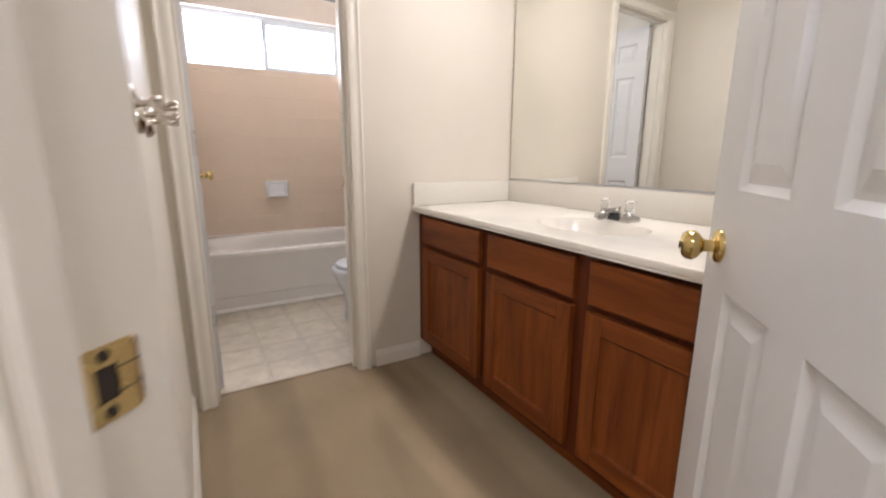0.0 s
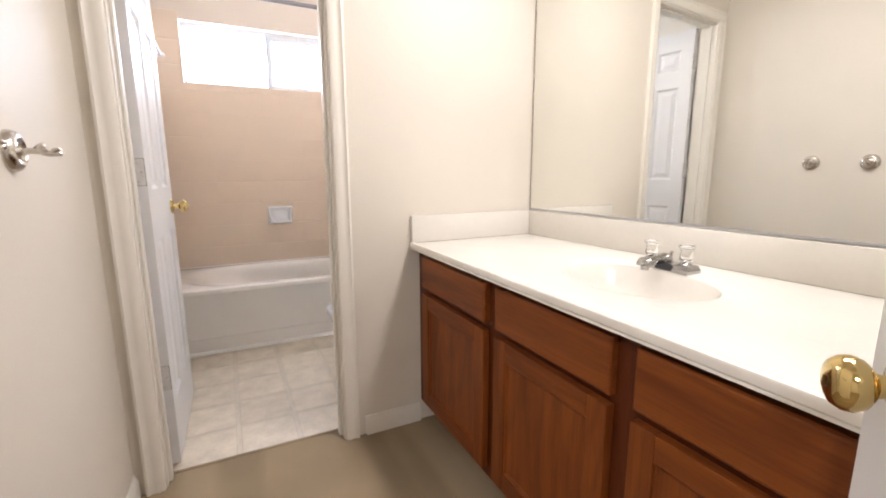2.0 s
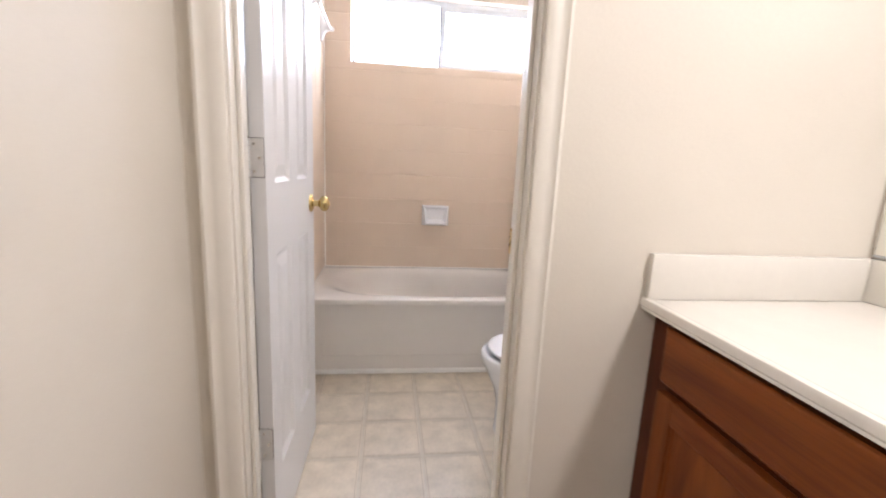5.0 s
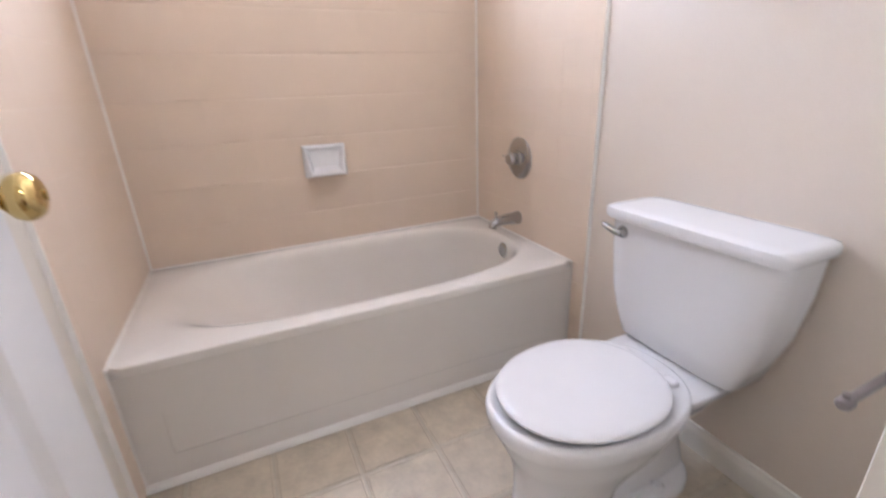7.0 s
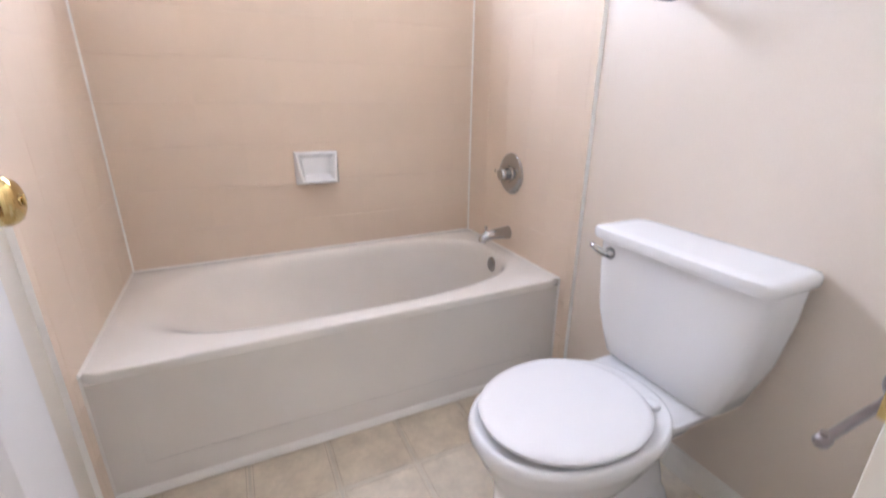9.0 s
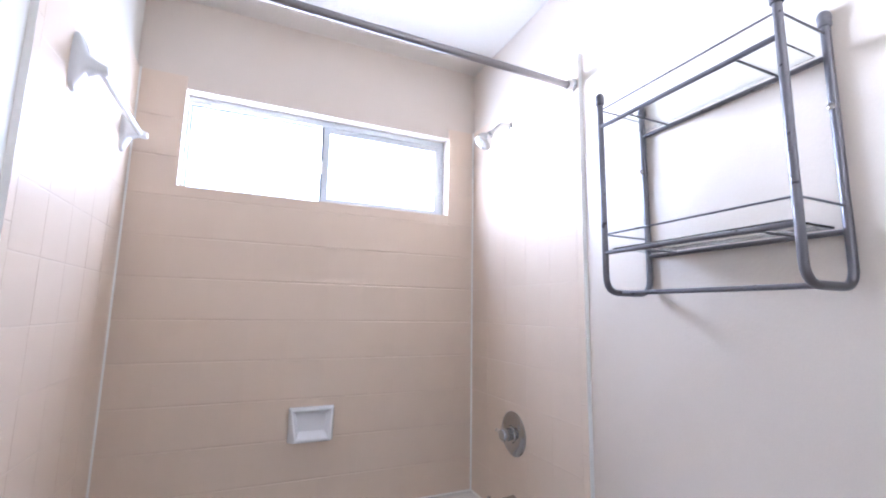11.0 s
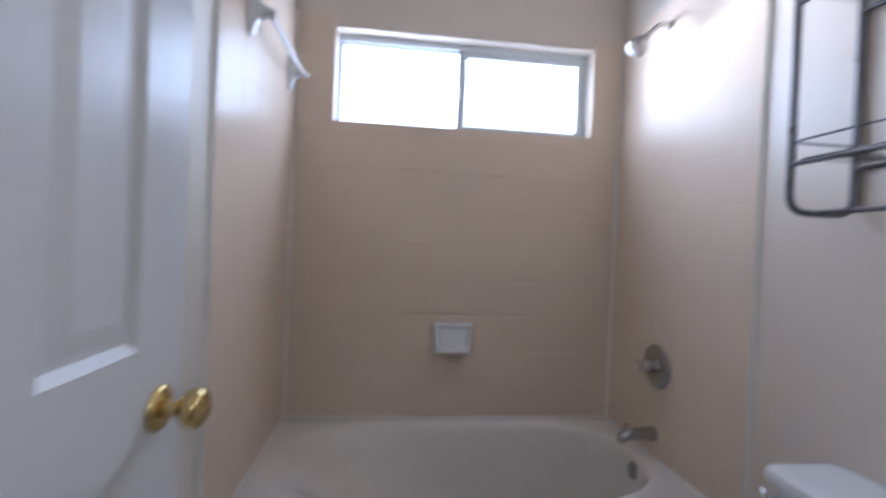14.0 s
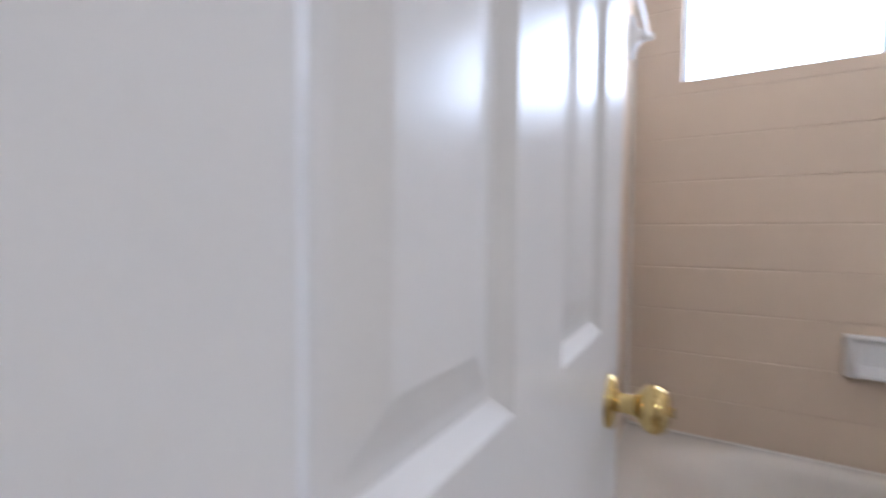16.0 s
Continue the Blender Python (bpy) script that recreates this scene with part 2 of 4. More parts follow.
def box(bm, lo, hi, bevel=0.0, segments=2, m=None):
    r = bmesh.ops.create_cube(bm, size=1)
    vs = r["verts"]
    c = [(a + b) / 2 for a, b in zip(lo, hi)]
    s = [abs(b - a) for a, b in zip(lo, hi)]
    bmesh.ops.transform(bm, verts=vs, matrix=Matrix.Translation(c) @ Matrix.Diagonal((*s, 1)))
    if bevel:
        es = list({e for v in vs for e in v.link_edges})
        out = bmesh.ops.bevel(bm, geom=es, offset=bevel, segments=segments, profile=0.5, affect="EDGES")
        vs = list({v for f in out["faces"] for v in f.verts} | {v for v in vs if v.is_valid})
    if m is not None:
        bmesh.ops.transform(bm, verts=vs, matrix=m)
    return vs


def one_box(lo, hi, bevel=0.0, segments=2, m=None):
    bm = bmesh.new()
    box(bm, lo, hi, bevel, segments, m)
    return bm


def loft(bm, rings, close=True, caps=True):
    """Skin a row of rings of alike count."""
    made = [[bm.verts.new(p) for p in ring] for ring in rings]
    n = len(made[0])
    for a, b in zip(made, made[1:]):
        for i in range(n if close else n - 1):
            j = (i + 1) % n
            bm.faces.new((a[i], a[j], b[j], b[i]))
    if caps:
        bm.faces.new(made[0])
        bm.faces.new(made[-1])
    return made


def lathe(bm, profile, m=None, seg=32, caps=True):
    """Turn (radius, height) pairs round z, then move by m."""
    m = m or Matrix()
    loft(bm, [[m @ Vector((max(r, 1e-4) * math.cos(a), max(r, 1e-4) * math.sin(a), h)) for a in
               (2 * math.pi * i / seg for i in range(seg))] for r, h in profile], True, caps)


def along(p0, p1):
    """A frame at p0 whose z points to p1."""
    d = Vector(p1) - Vector(p0)
    return Matrix.Translation(p0) @ d.to_track_quat("Z", "Y").to_matrix().to_4x4()


def rod(bm, p0, p1, r, seg=16):
    h = (Vector(p1) - Vector(p0)).length
    lathe(bm, [(r, 0), (r, h)], along(p0, p1), seg)


def tube(bm, pts, r, seg=14):
    """A round tube along a polyline; r may be a list."""
    pts = [Vector(p) for p in pts]
    rs = r if isinstance(r, (list, tuple)) else [r] * len(pts)
    rings, up = [], None
    for i, p in enumerate(pts):
        d = (pts[min(i + 1, len(pts) - 1)] - pts[max(i - 1, 0)]).normalized()
        if up is None:
            up = d.orthogonal().normalized()
        up = (up - d * up.dot(d)).normalized()
        side = d.cross(up)
        rings.append([p + rs[i] * (math.cos(a) * up + math.sin(a) * side) for a in (2 * math.pi * k / seg for k in range(seg))])
    loft(bm, rings)


def bend(corners, radius, steps=6):
    """A polyline with its inner corners rounded."""
    c = [Vector(p) for p in corners]
    out = [c[0]]
    for a, b, d in zip(c, c[1:], c[2:]):
        u, v = (a - b).normalized(), (d - b).normalized()
        rr = min(radius, (a - b).length * 0.49, (d - b).length * 0.49)
        for i in range(steps + 1):
            t = i / steps
            out.append((b + u * rr) * (1 - t) ** 2 + b * 2 * t * (1 - t) + (b + v * rr) * t * t)
    out.append(c[-1])
    return out


def extrude(bm, profile, p0, p1, x_axis, z_axis=(0, 0, 1)):
    """A closed (u, v) profile swept from p0 to p1; u along x_axis, v along z_axis."""
    x, z = Vector(x_axis), Vector(z_axis)
    loft(bm, [[Vector(p) + u * x + v * z for u, v in profile] for p in (p0, p1)])


def superellipse(cx, cy, a, b, z, n=64, power=2.6, egg=0.0):
    out = []
    for i in range(n):
        t = 2 * math.pi * i / n
        c, s = math.cos(t), math.sin(t)
        x = math.copysign(abs(c) ** (2 / power), c)
        y = math.copysign(abs(s) ** (2 / power), s)
        out.append(Vector((cx + a * x, cy + b * y * (1 - egg * x), z)))
    return out


def wall_with_hole(bm, lo, hi, hole_lo, hole_hi, m=None):
    """A wall slab in x and z (thickness in y), with a rectangular opening through it."""
    (x0, y0, z0), (x1, y1, z1) = lo, hi
    (a0, c0), (a1, c1) = hole_lo, hole_hi
    for p, q in (((x0, y0, z0), (a0, y1, z1)), ((a1, y0, z0), (x1, y1, z1)), ((a0, y0, c1), (a1, y1, z1)), ((a0, y0, z0), (a1, y1, c0))):
        if all(b - a > 1e-6 for a, b in zip(p, q)):
            box(bm, p, q, m=m)
    bmesh.ops.remove_doubles(bm, verts=bm.verts, dist=1e-5)

# ---- the large structure ----
CEIL = 2.56          # ceiling height
FAR = -2.012         # vanity side of the wall between the rooms
NEAR = -1.908       # bath side of it
RIGHT_V, RIGHT_B = 1.69, 1.536   # right walls of the vanity room and of the bath
TILE_X = 1.524       # face of the tiles on the right of the tub
SOUTH = -4.16
LEFT_V = 0.018       # left wall of the vanity room
RIGHT_TURN = 3.0     # the wall behind the mirror is out of square
OPEN0, OPEN1, DOOR_H = 0.096, 0.769, 2.05   # rough opening between the rooms

structure("floor_carpet", one_box((-2.2, -5.8, -0.1), (2.0, -1.925, 0.0)), "carpet", "beige cut-pile carpet with vacuum marks", "carpet")
floor_bath = structure("floor_bath", one_box((-0.12, -1.925, -0.1), (RIGHT_V, 0.12, -0.004)), "vinylline", "cream square-patterned vinyl floor of the bath", "floor")
bm = bmesh.new()
box(bm, (-0.12, -3.46, 0), (LEFT_V, 0.5 * (FAR + NEAR), CEIL))
box(bm, (-0.12, 0.5 * (FAR + NEAR), 0), (0, 0.0, CEIL))
structure("wall_left", bm, "wall", "cream painted wall with two rooms along it", "wall")
bm = bmesh.new()
wall_with_hole(bm, (0, FAR, 0), (RIGHT_V + 0.004, NEAR, CEIL), (OPEN0, 0), (OPEN1, DOOR_H))
structure("wall_between", bm, "wall", "cream painted wall with the bath doorway through it", "wall")
structure("wall_right_vanity", one_box((0, SOUTH - FAR - 0.1, 0), (0.12, NEAR - FAR, CEIL), m=pose(RIGHT_V, FAR, 0, 0, 0, RIGHT_TURN)), "wall", "cream painted wall behind the vanity mirror", "wall")
structure("wall_right_bath", one_box((RIGHT_B, NEAR, 0), (RIGHT_B + 0.12, 0.0, CEIL)), "bathwall", "off-white painted wall behind the toilet", "wall")
bm = bmesh.new()
wall_with_hole(bm, (-0.12, 0.0, 0), (RIGHT_B + 0.12, 0.15, CEIL), (0.18, 1.748), (1.38, 2.165))
structure("wall_back", bm, "bathwall", "off-white painted wall with a high sliding window", "wall")
structure("ceiling", one_box((-2.3, -5.9, CEIL), (2.0, 0.15, CEIL + 0.1)), "ceiling", "off-white textured ceiling", "ceiling")
structure("wall_south", one_box((0.62, SOUTH - 0.12, 0), (2.0, SOUTH, CEIL)), "wall", "cream painted wall at the vanity's end", "wall")
# diagonal entry wall: own frame with x along the wall from the strike jamb to the hinge jamb, y into the vanity room
ENTRY = pose(0.065, -3.525, 0, 0, 0, -45)
ENTRY_W = 0.69
bm = bmesh.new()
wall_with_hole(bm, (-0.15, -0.11, 0), (1.0, 0, CEIL), (-0.018, 0), (ENTRY_W + 0.018, DOOR_H), ENTRY)
structure("wall_entry", bm, "wall", "cream painted diagonal wall with the entry doorway", "wall")
for nm, lo, hi in (("wall_hall_west", (-2.3, -5.9, 0), (-2.2, -3.3, CEIL)), ("wall_hall_south", (-2.2, -5.9, 0), (1.81, -5.8, CEIL)),
                   ("wall_hall_north", (-2.2, -3.44, 0), (-0.12, -3.32, CEIL)), ("wall_hall_east", (1.69, -5.8, 0), (1.81, SOUTH - 0.12, CEIL))):
    structure(nm, one_box(lo, hi), "wall", "cream painted wall of the room behind the entry", "wall")

# baseboards with a moulded top
BASE = [(0, 0), (0.014, 0), (0.014, 0.055), (0.011, 0.066), (0.007, 0.072), (0.005, 0.082), (0, 0.085)]


def baseboard(name, p0, p1, outward):
    b = bmesh.new()
    extrude(b, BASE, p0, p1, outward)
    structure(name, b, "trim", "cream painted moulded baseboard", "baseboard")


baseboard("baseboard_1", (LEFT_V, -3.42, 0), (LEFT_V, FAR - 0.001, 0), (1, 0, 0))
baseboard("baseboard_2", (0.845, FAR, 0), (1.10, FAR, 0), (0, -1, 0))
baseboard("baseboard_3", (RIGHT_B, NEAR, 0), (RIGHT_B, -0.83, 0), (-1, 0, 0))
baseboard("baseboard_4", (0.845, NEAR, 0), (RIGHT_B - 0.015, NEAR, 0), (0, 1, 0))

baseboard("baseboard_5", (0.0, NEAR, 0), (0.0, -0.838, 0), (1, 0, 0))

# ---- door frames ----
CASING = [(0, 0), (0.058, 0), (0.058, 0.016), (0.050, 0.018), (0.044, 0.013), (0.030, 0.012), (0.020, 0.015), (0.010, 0.012), (0.003, 0.011), (0, 0.008)]


def door_frame(name, m, width, depth, label, stop_back, proud=0.0):
    """Jambs, stops and casings; own frame: x across the clear opening, y through the wall from 0 back to -depth."""
    r = root(name, label, "door frame", kind="structure")
    r.matrix_world = PLACE[r.name] = m
    h = DOOR_H - 0.018
    part("jamb", one_box((-0.018, -depth, 0), (0, 0, h), 0.001, 1), "trim", r)
    part("jamb", one_box((width, -depth, 0), (width + 0.018, proud, h), 0.001, 1), "trim", r)
    part("head_jamb", one_box((-0.018, -depth, h), (width + 0.018, 0, h + 0.018)), "trim", r)
    y1 = -stop_back
    y0 = y1 - 0.032
    part("stop", one_box((0.0005, y0, 0), (0.011, y1, h - 0.011), 0.002, 1), "trim", r)
    part("stop", one_box((width - 0.011, y0, 0), (width - 0.0005, y1, h - 0.011), 0.002, 1), "trim", r)
    part("stop", one_box((0.0005, y0, h - 0.0115), (width - 0.0005, y1, h - 0.0005), 0.002, 1), "trim", r)
    for y, side in ((0, 1), (-depth, -1)):
        for x, outward in ((-0.006, -1), (width + (0.0185 if proud and side > 0 else 0.006), 1)):
            b = bmesh.new()
            extrude(b, CASING, (x, y, 0), (x, y, h + 0.0055), (outward, 0, 0), (0, side, 0))
            part("casing", b, "trim", r)
        b = bmesh.new()
        extrude(b, CASING, (-0.064, y, h + 0.006), (width + 0.064, y, h + 0.006), (0, 0, 1), (0, side, 0))
        part("head_casing", b, "trim", r)
    return r


def strike_plate(m, label):
    """Own frame: x out of the jamb's face, y towards the side that the latch comes from."""
    r = root("strike_plate", label, "strike plate")
    r.matrix_world = PLACE[r.name] = m
    b = bmesh.new()
    wall_with_hole(b, (-0.020, 0.0005, -0.0325), (0.021, 0.002, 0.0325), (-0.013, -0.015), (0.006, 0.015))
    turn = Matrix(((0, 1, 0, 0), (1, 0, 0, 0), (0, 0, 1, 0), (0, 0, 0, 1)))
    bmesh.ops.transform(b, verts=b.verts, matrix=turn)
    part("plate", b, "brassplate", r)
    b = bmesh.new()
    extrude(b, [(0.0005, 0.0), (0.002, 0.0), (0.0018, 0.003), (-0.0005, 0.0058), (-0.005, 0.0066), (-0.0054, 0.0052), (-0.001, 0.0045)], (0, 0.0212, -0.030), (0, 0.0212, 0.030), (1, 0, 0), (0, 1, 0))
    part("lip", b, "brassplate", r)
    for z in (-0.0105, 0.0105):
        part("bend_line", one_box((0.0018, 0.0065, z - 0.0006), (0.0022, 0.0255, z + 0.0006)), "dark", r, "dark cut beside the bent tongue")
    part("latch_hole", one_box((0.0002, -0.013, -0.015), (0.0009, 0.006, 0.015)), "dark", r, "dark latch hole")
    for z in (-0.0245, 0.0245):
        b = bmesh.new()
        lathe(b, [(0.0052, 0), (0.0052, 0.0004), (0.0036, 0.0008), (0.001, 0.0004)], along((0.0019, -0.004, z), (1, -0.004, z)), 16)
        part("screw", b, "dark", r)
    return r


BATH_W = 0.637
BATH_X = 0.114
door_frame("door_frame_bath", pose(BATH_X, NEAR, 0), BATH_W, NEAR - FAR, "cream painted frame and casing of the bath doorway", 0.037, 0.0100)
door_frame("door_frame_entry", ENTRY, ENTRY_W, 0.11, "cream painted frame and casing of the diagonal entry", 0.077)
strike_plate(pose(BATH_X + BATH_W, NEAR - 0.0130, 0.940, 0, 0, 180) @ Matrix.Diagonal((1, -1, 1, 1)), "scratched brass strike plate set in the bath doorway's jamb")
strike_plate(ENTRY @ pose(0, -0.052, 0.895), "worn brass strike plate set in the entry jamb")


# ---- doors ----
def knob(parent, x, y, z, side, button):
    """A round brass knob with its rose, on the face whose normal is (0, side, 0)."""
    m = along((x, y, z), (x, y + side, z))
    b = bmesh.new()
    lathe(b, [(0.0325, 0), (0.0325, 0.003), (0.029, 0.008), (0.020, 0.011), (0.014, 0.012)], m, 36)
    k = part("knob_rose", b, "brass", parent, "polished brass rose")
    b = bmesh.new()
    lathe(b, [(0.0125, 0.010), (0.0115, 0.022), (0.013, 0.030), (0.019, 0.034), (0.0255, 0.040), (0.0285, 0.048), (0.0275, 0.056),
              (0.023, 0.063), (0.015, 0.0665), (0.006, 0.067), (0.0055, 0.0655), (0.0005, 0.0655)], m, 36)
    part("knob", b, "brass", parent, "polished brass knob")
    b = bmesh.new()
    lathe(b, [(0.0060, 0.0640), (0.0060, 0.0665), (0.0050, 0.0677), (0.0005, 0.0677)], m, 20)
    box(b, (-0.0016, -0.0062, 0.0675), (0.0016, 0.0062, 0.0710), 0.0008, 1, m)
    part("lock_button", b, button, k)


def panel_door(name, label, width, m, lock, knob_sides, hinge_stile=0.112, knob_lift=0.012, button="brass"):
    """Six raised panels; own frame: hinge pin at x = 0, leaf towards +x, thickness from y = -0.035 to 0."""
    r = root(name, label, "door")
    r.matrix_world = PLACE[r.name] = m
    thick, h = 0.035, 2.02
    stile, mull = 0.112, 0.100
    pw = (width - stile - hinge_stile - mull) / 2
    cols = [(hinge_stile, hinge_stile + pw), (hinge_stile + pw + mull, width - stile)]
    rows = [(0.235, lock - 0.093), (lock + 0.093, 1.665), (1.775, h - 0.115)]
    b = bmesh.new()
    xs = [0, cols[0][0], cols[0][1], cols[1][0], cols[1][1], width]
    zs = [0, rows[0][0], rows[0][1], rows[1][0], rows[1][1], rows[2][0], rows[2][1], h]
    for y in (0.0, -thick):
        grid = [[b.verts.new((x, y, z + 0.012)) for z in zs] for x in xs]
        for i in range(5):
            for j in range(7):
                if i in (1, 3) and j in (1, 3, 5):
                    continue
                b.faces.new((grid[i][j], grid[i + 1][j], grid[i + 1][j + 1], grid[i][j + 1]))
        s = -1 if y == 0 else 1
        for x0, x1 in cols:
            for z0, z1 in rows:
                steps = ((0, 0), (0.004, 0.003), (0.013, 0.0095), (0.020, 0.0095), (0.024, 0.0085), (0.046, 0.0025))
                rings = [[Vector((x, y + s * d, z + 0.012)) for x, z in ((x0 + i, z0 + i), (x1 - i, z0 + i), (x1 - i, z1 - i), (x0 + i, z1 - i))] for i, d in steps]
                made = loft(b, rings, True, False)
                b.faces.new(made[-1])
    bmesh.ops.remove_doubles(b, verts=b.verts, dist=1e-5)
    edge = [e for e in b.edges if e.is_boundary]
    rim0 = [e for e in edge if all(abs(v.co.y) < 1e-5 for v in e.verts)]
    rim1 = [e for e in edge if all(abs(v.co.y + thick) < 1e-5 for v in e.verts)]
    bmesh.ops.bridge_loops(b, edges=rim0 + rim1)
    part("leaf", b, "door", r, smooth=0.25)
    for side in knob_sides:
        knob(r, width - 0.062, 0.0 if side > 0 else -thick, lock + knob_lift, side, button)
    part("latch_plate", one_box((width - 0.0004, -0.030, lock - 0.028), (width + 0.0012, -0.005, lock + 0.028)), "brassplate", r)
    for z in (0.365, 1.12, 1.83):
        b = bmesh.new()
        box(b, (-0.0006, -0.0335, z - 0.0465), (0.0, -0.0005, z + 0.0465), 0.0002, 1)
        mortise = part("hinge_mortise", b, "dark", r, "dark line of the hinge's mortise")
        b = bmesh.new()
        box(b, (-0.0022, -0.0322, z - 0.0452), (-0.0003, 0.001, z + 0.0452), 0.0008, 1)
        part("hinge_leaf", b, "hinge", mortise, "painted-over hinge leaf")
        for k in range(5):
            b = bmesh.new()
            rod(b, (-0.002, 0.004, z - 0.045 + 0.0182 * k), (-0.002, 0.004, z - 0.045 + 0.0182 * k + 0.0165), 0.0056, 12)
            part("hinge_knuckle", b, "hinge", mortise)
        b = bmesh.new()
        rod(b, (-0.002, 0.004, z - 0.047), (-0.002, 0.004, z + 0.049), 0.0040, 10)
        part("hinge_pin", b, "darkbrass", mortise)
        for k in (-0.032, 0.0, 0.032):
            b = bmesh.new()
            lathe(b, [(0.0036, 0), (0.003, 0.0008)], along((-0.0022, -0.016 + (0.006 if k else -0.006), z + k), (-1, -0.016 + (0.006 if k else -0.006), z + k)), 10)
            part("screw", b, "nickel", mortise)
    return r


# the bath door stands open into the bath, against the wall on its hinge side
panel_door("bath_door", "white six-panel door standing open into the bath", 0.612, pose(0.110, NEAR + 0.022, 0, 0, 0, BATH_TURN), 0.965 - 0.012, (1, -1), 0.080)
# the entry door stands open into the vanity room; hinged on the jamb beside the vanity
panel_door("entry_door", "white six-panel entry door standing open beside the vanity", 0.682, ENTRY @ pose(ENTRY_W - 0.003 - 0.035, 0.006, 0, 0, 0, ENTRY_TURN), 0.925 - 0.012, (1, -1), 0.112, -0.006, "darkbrass")

# ---- bath: window ----
win = root("window_1", "horizontal sliding window with an aluminium frame and blown-out daylight", "window", (0.18, 0, 1.748), kind="structure")
WW, WH = 1.2, 0.417
bm = bmesh.new()
wall_with_hole(bm, (0.001, 0.062, 0.001), (WW - 0.001, 0.105, WH - 0.001), (0.010, 0.012), (WW - 0.018, WH - 0.030))
part("window_frame", bm, "alu", win, "grey aluminium frame")
for x0, x1, y0, y1, nm in ((0.009, 0.590, 0.084, 0.100, "fixed_sash"), (0.572, WW - 0.018, 0.066, 0.083, "sliding_sash")):
    b = bmesh.new()
    edge = 0.010 if nm == "fixed_sash" else 0.030
    wall_with_hole(b, (x0, y0, 0.013), (x1, y1, WH - 0.028), (x0 + edge, 0.013 + edge * 0.8), (x1 - edge, WH - 0.028 - edge))
    sash = part(nm, b, "alu", win)
    pane = part("pane", one_box((x0 + edge - 0.003, (y0 + y1) / 2 - 0.002, 0.013 + edge * 0.6), (x1 - edge + 0.003, (y0 + y1) / 2 + 0.002, WH - 0.026 - edge)), "pane", sash, "clear glass pane", 0)
    pane.visible_shadow = False
part("meeting_rail", one_box((0.562, 0.060, 0.013), (0.574, 0.084, WH - 0.03), 0.001, 1), "alu", win)
bm = bmesh.new()
box(bm, (0.564, 0.046, 0.15), (0.573, 0.062, 0.21), 0.003)
part("latch", bm, "trim", win, "small pale sash latch")
for z0, z1 in ((0.018, 0.148), (0.214, WH - 0.034)):
    part("seal_strip", one_box((0.5655, 0.0572, z0), (0.5705, 0.0602, z1)), "black", win, "dark rubber seal strip")
part("track", one_box((0.02, 0.060, 0.001), (WW - 0.02, 0.064, 0.012)), "alu", win)

# ---- bath: tub ----
TUB_H, TUB_FRONT = 0.412, -0.762
tub = root("bathtub", "cream enamelled alcove bathtub with a panelled apron", "bathtub", (0, 0, 0))
bm = bmesh.new()
N = 96


def box_ring(x0, x1, y0, y1, z, n=N):
    """Points of a rectangle, one for each of n directions from its middle."""
    cx, cy, a, b = (x0 + x1) / 2, (y0 + y1) / 2, (x1 - x0) / 2, (y1 - y0) / 2
    out = []
    for i in range(n):
        t = 2 * math.pi * (i + 0.5) / n
        c, s = math.cos(t) * 1.0, math.sin(t)
        k = min(a / abs(c * a) if abs(c) > 1e-6 else 9, b / abs(s * b) if abs(s) > 1e-6 else 9)
        out.append(Vector((cx + c * a * k, cy + s * b * k, z)))
    return out


def basin_ring(inset_x0, inset_x1, inset_y, z, power):
    x0, x1 = 0.003 + inset_x0, 1.521 - inset_x1
    y0, y1 = TUB_FRONT + inset_y, -0.003 - inset_y * 0.75
    ring = superellipse((x0 + x1) / 2, (y0 + y1) / 2, (x1 - x0) / 2, (y1 - y0) / 2, z, N, power)
    # start half a step on, like the outer ring
    return [(a + b) / 2 for a, b in zip(ring, ring[1:] + ring[:1])]


rings = [box_ring(0.002, 1.534, TUB_FRONT, -0.003, TUB_H - 0.03), box_ring(0.002, 1.534, TUB_FRONT + 0.0005, -0.003, TUB_H - 0.006),
         box_ring(0.002, 1.534, TUB_FRONT + 0.003, -0.003, TUB_H - 0.0015), box_ring(0.006, 1.530, TUB_FRONT + 0.009, -0.006, TUB_H),
         basin_ring(0.040, 0.050, 0.060, TUB_H, 3.0), basin_ring(0.075, 0.058, 0.069, TUB_H - 0.0025, 2.95), basin_ring(0.110, 0.066, 0.079, TUB_H - 0.009, 2.9), basin_ring(0.145, 0.073, 0.088, TUB_H - 0.024, 2.9),
         basin_ring(0.200, 0.077, 0.095, TUB_H - 0.050, 2.9), basin_ring(0.310, 0.082, 0.102, TUB_H - 0.12, 2.9), basin_ring(0.450, 0.098, 0.122, TUB_H - 0.24, 2.8), basin_ring(0.550, 0.130, 0.157, TUB_H - 0.325, 2.7),
         basin_ring(0.64, 0.22, 0.22, TUB_H - 0.34, 2.5)]
made = loft(bm, rings, True, False)
bm.faces.new(made[-1])
part("basin", bm, "tub", tub, smooth=0.9)
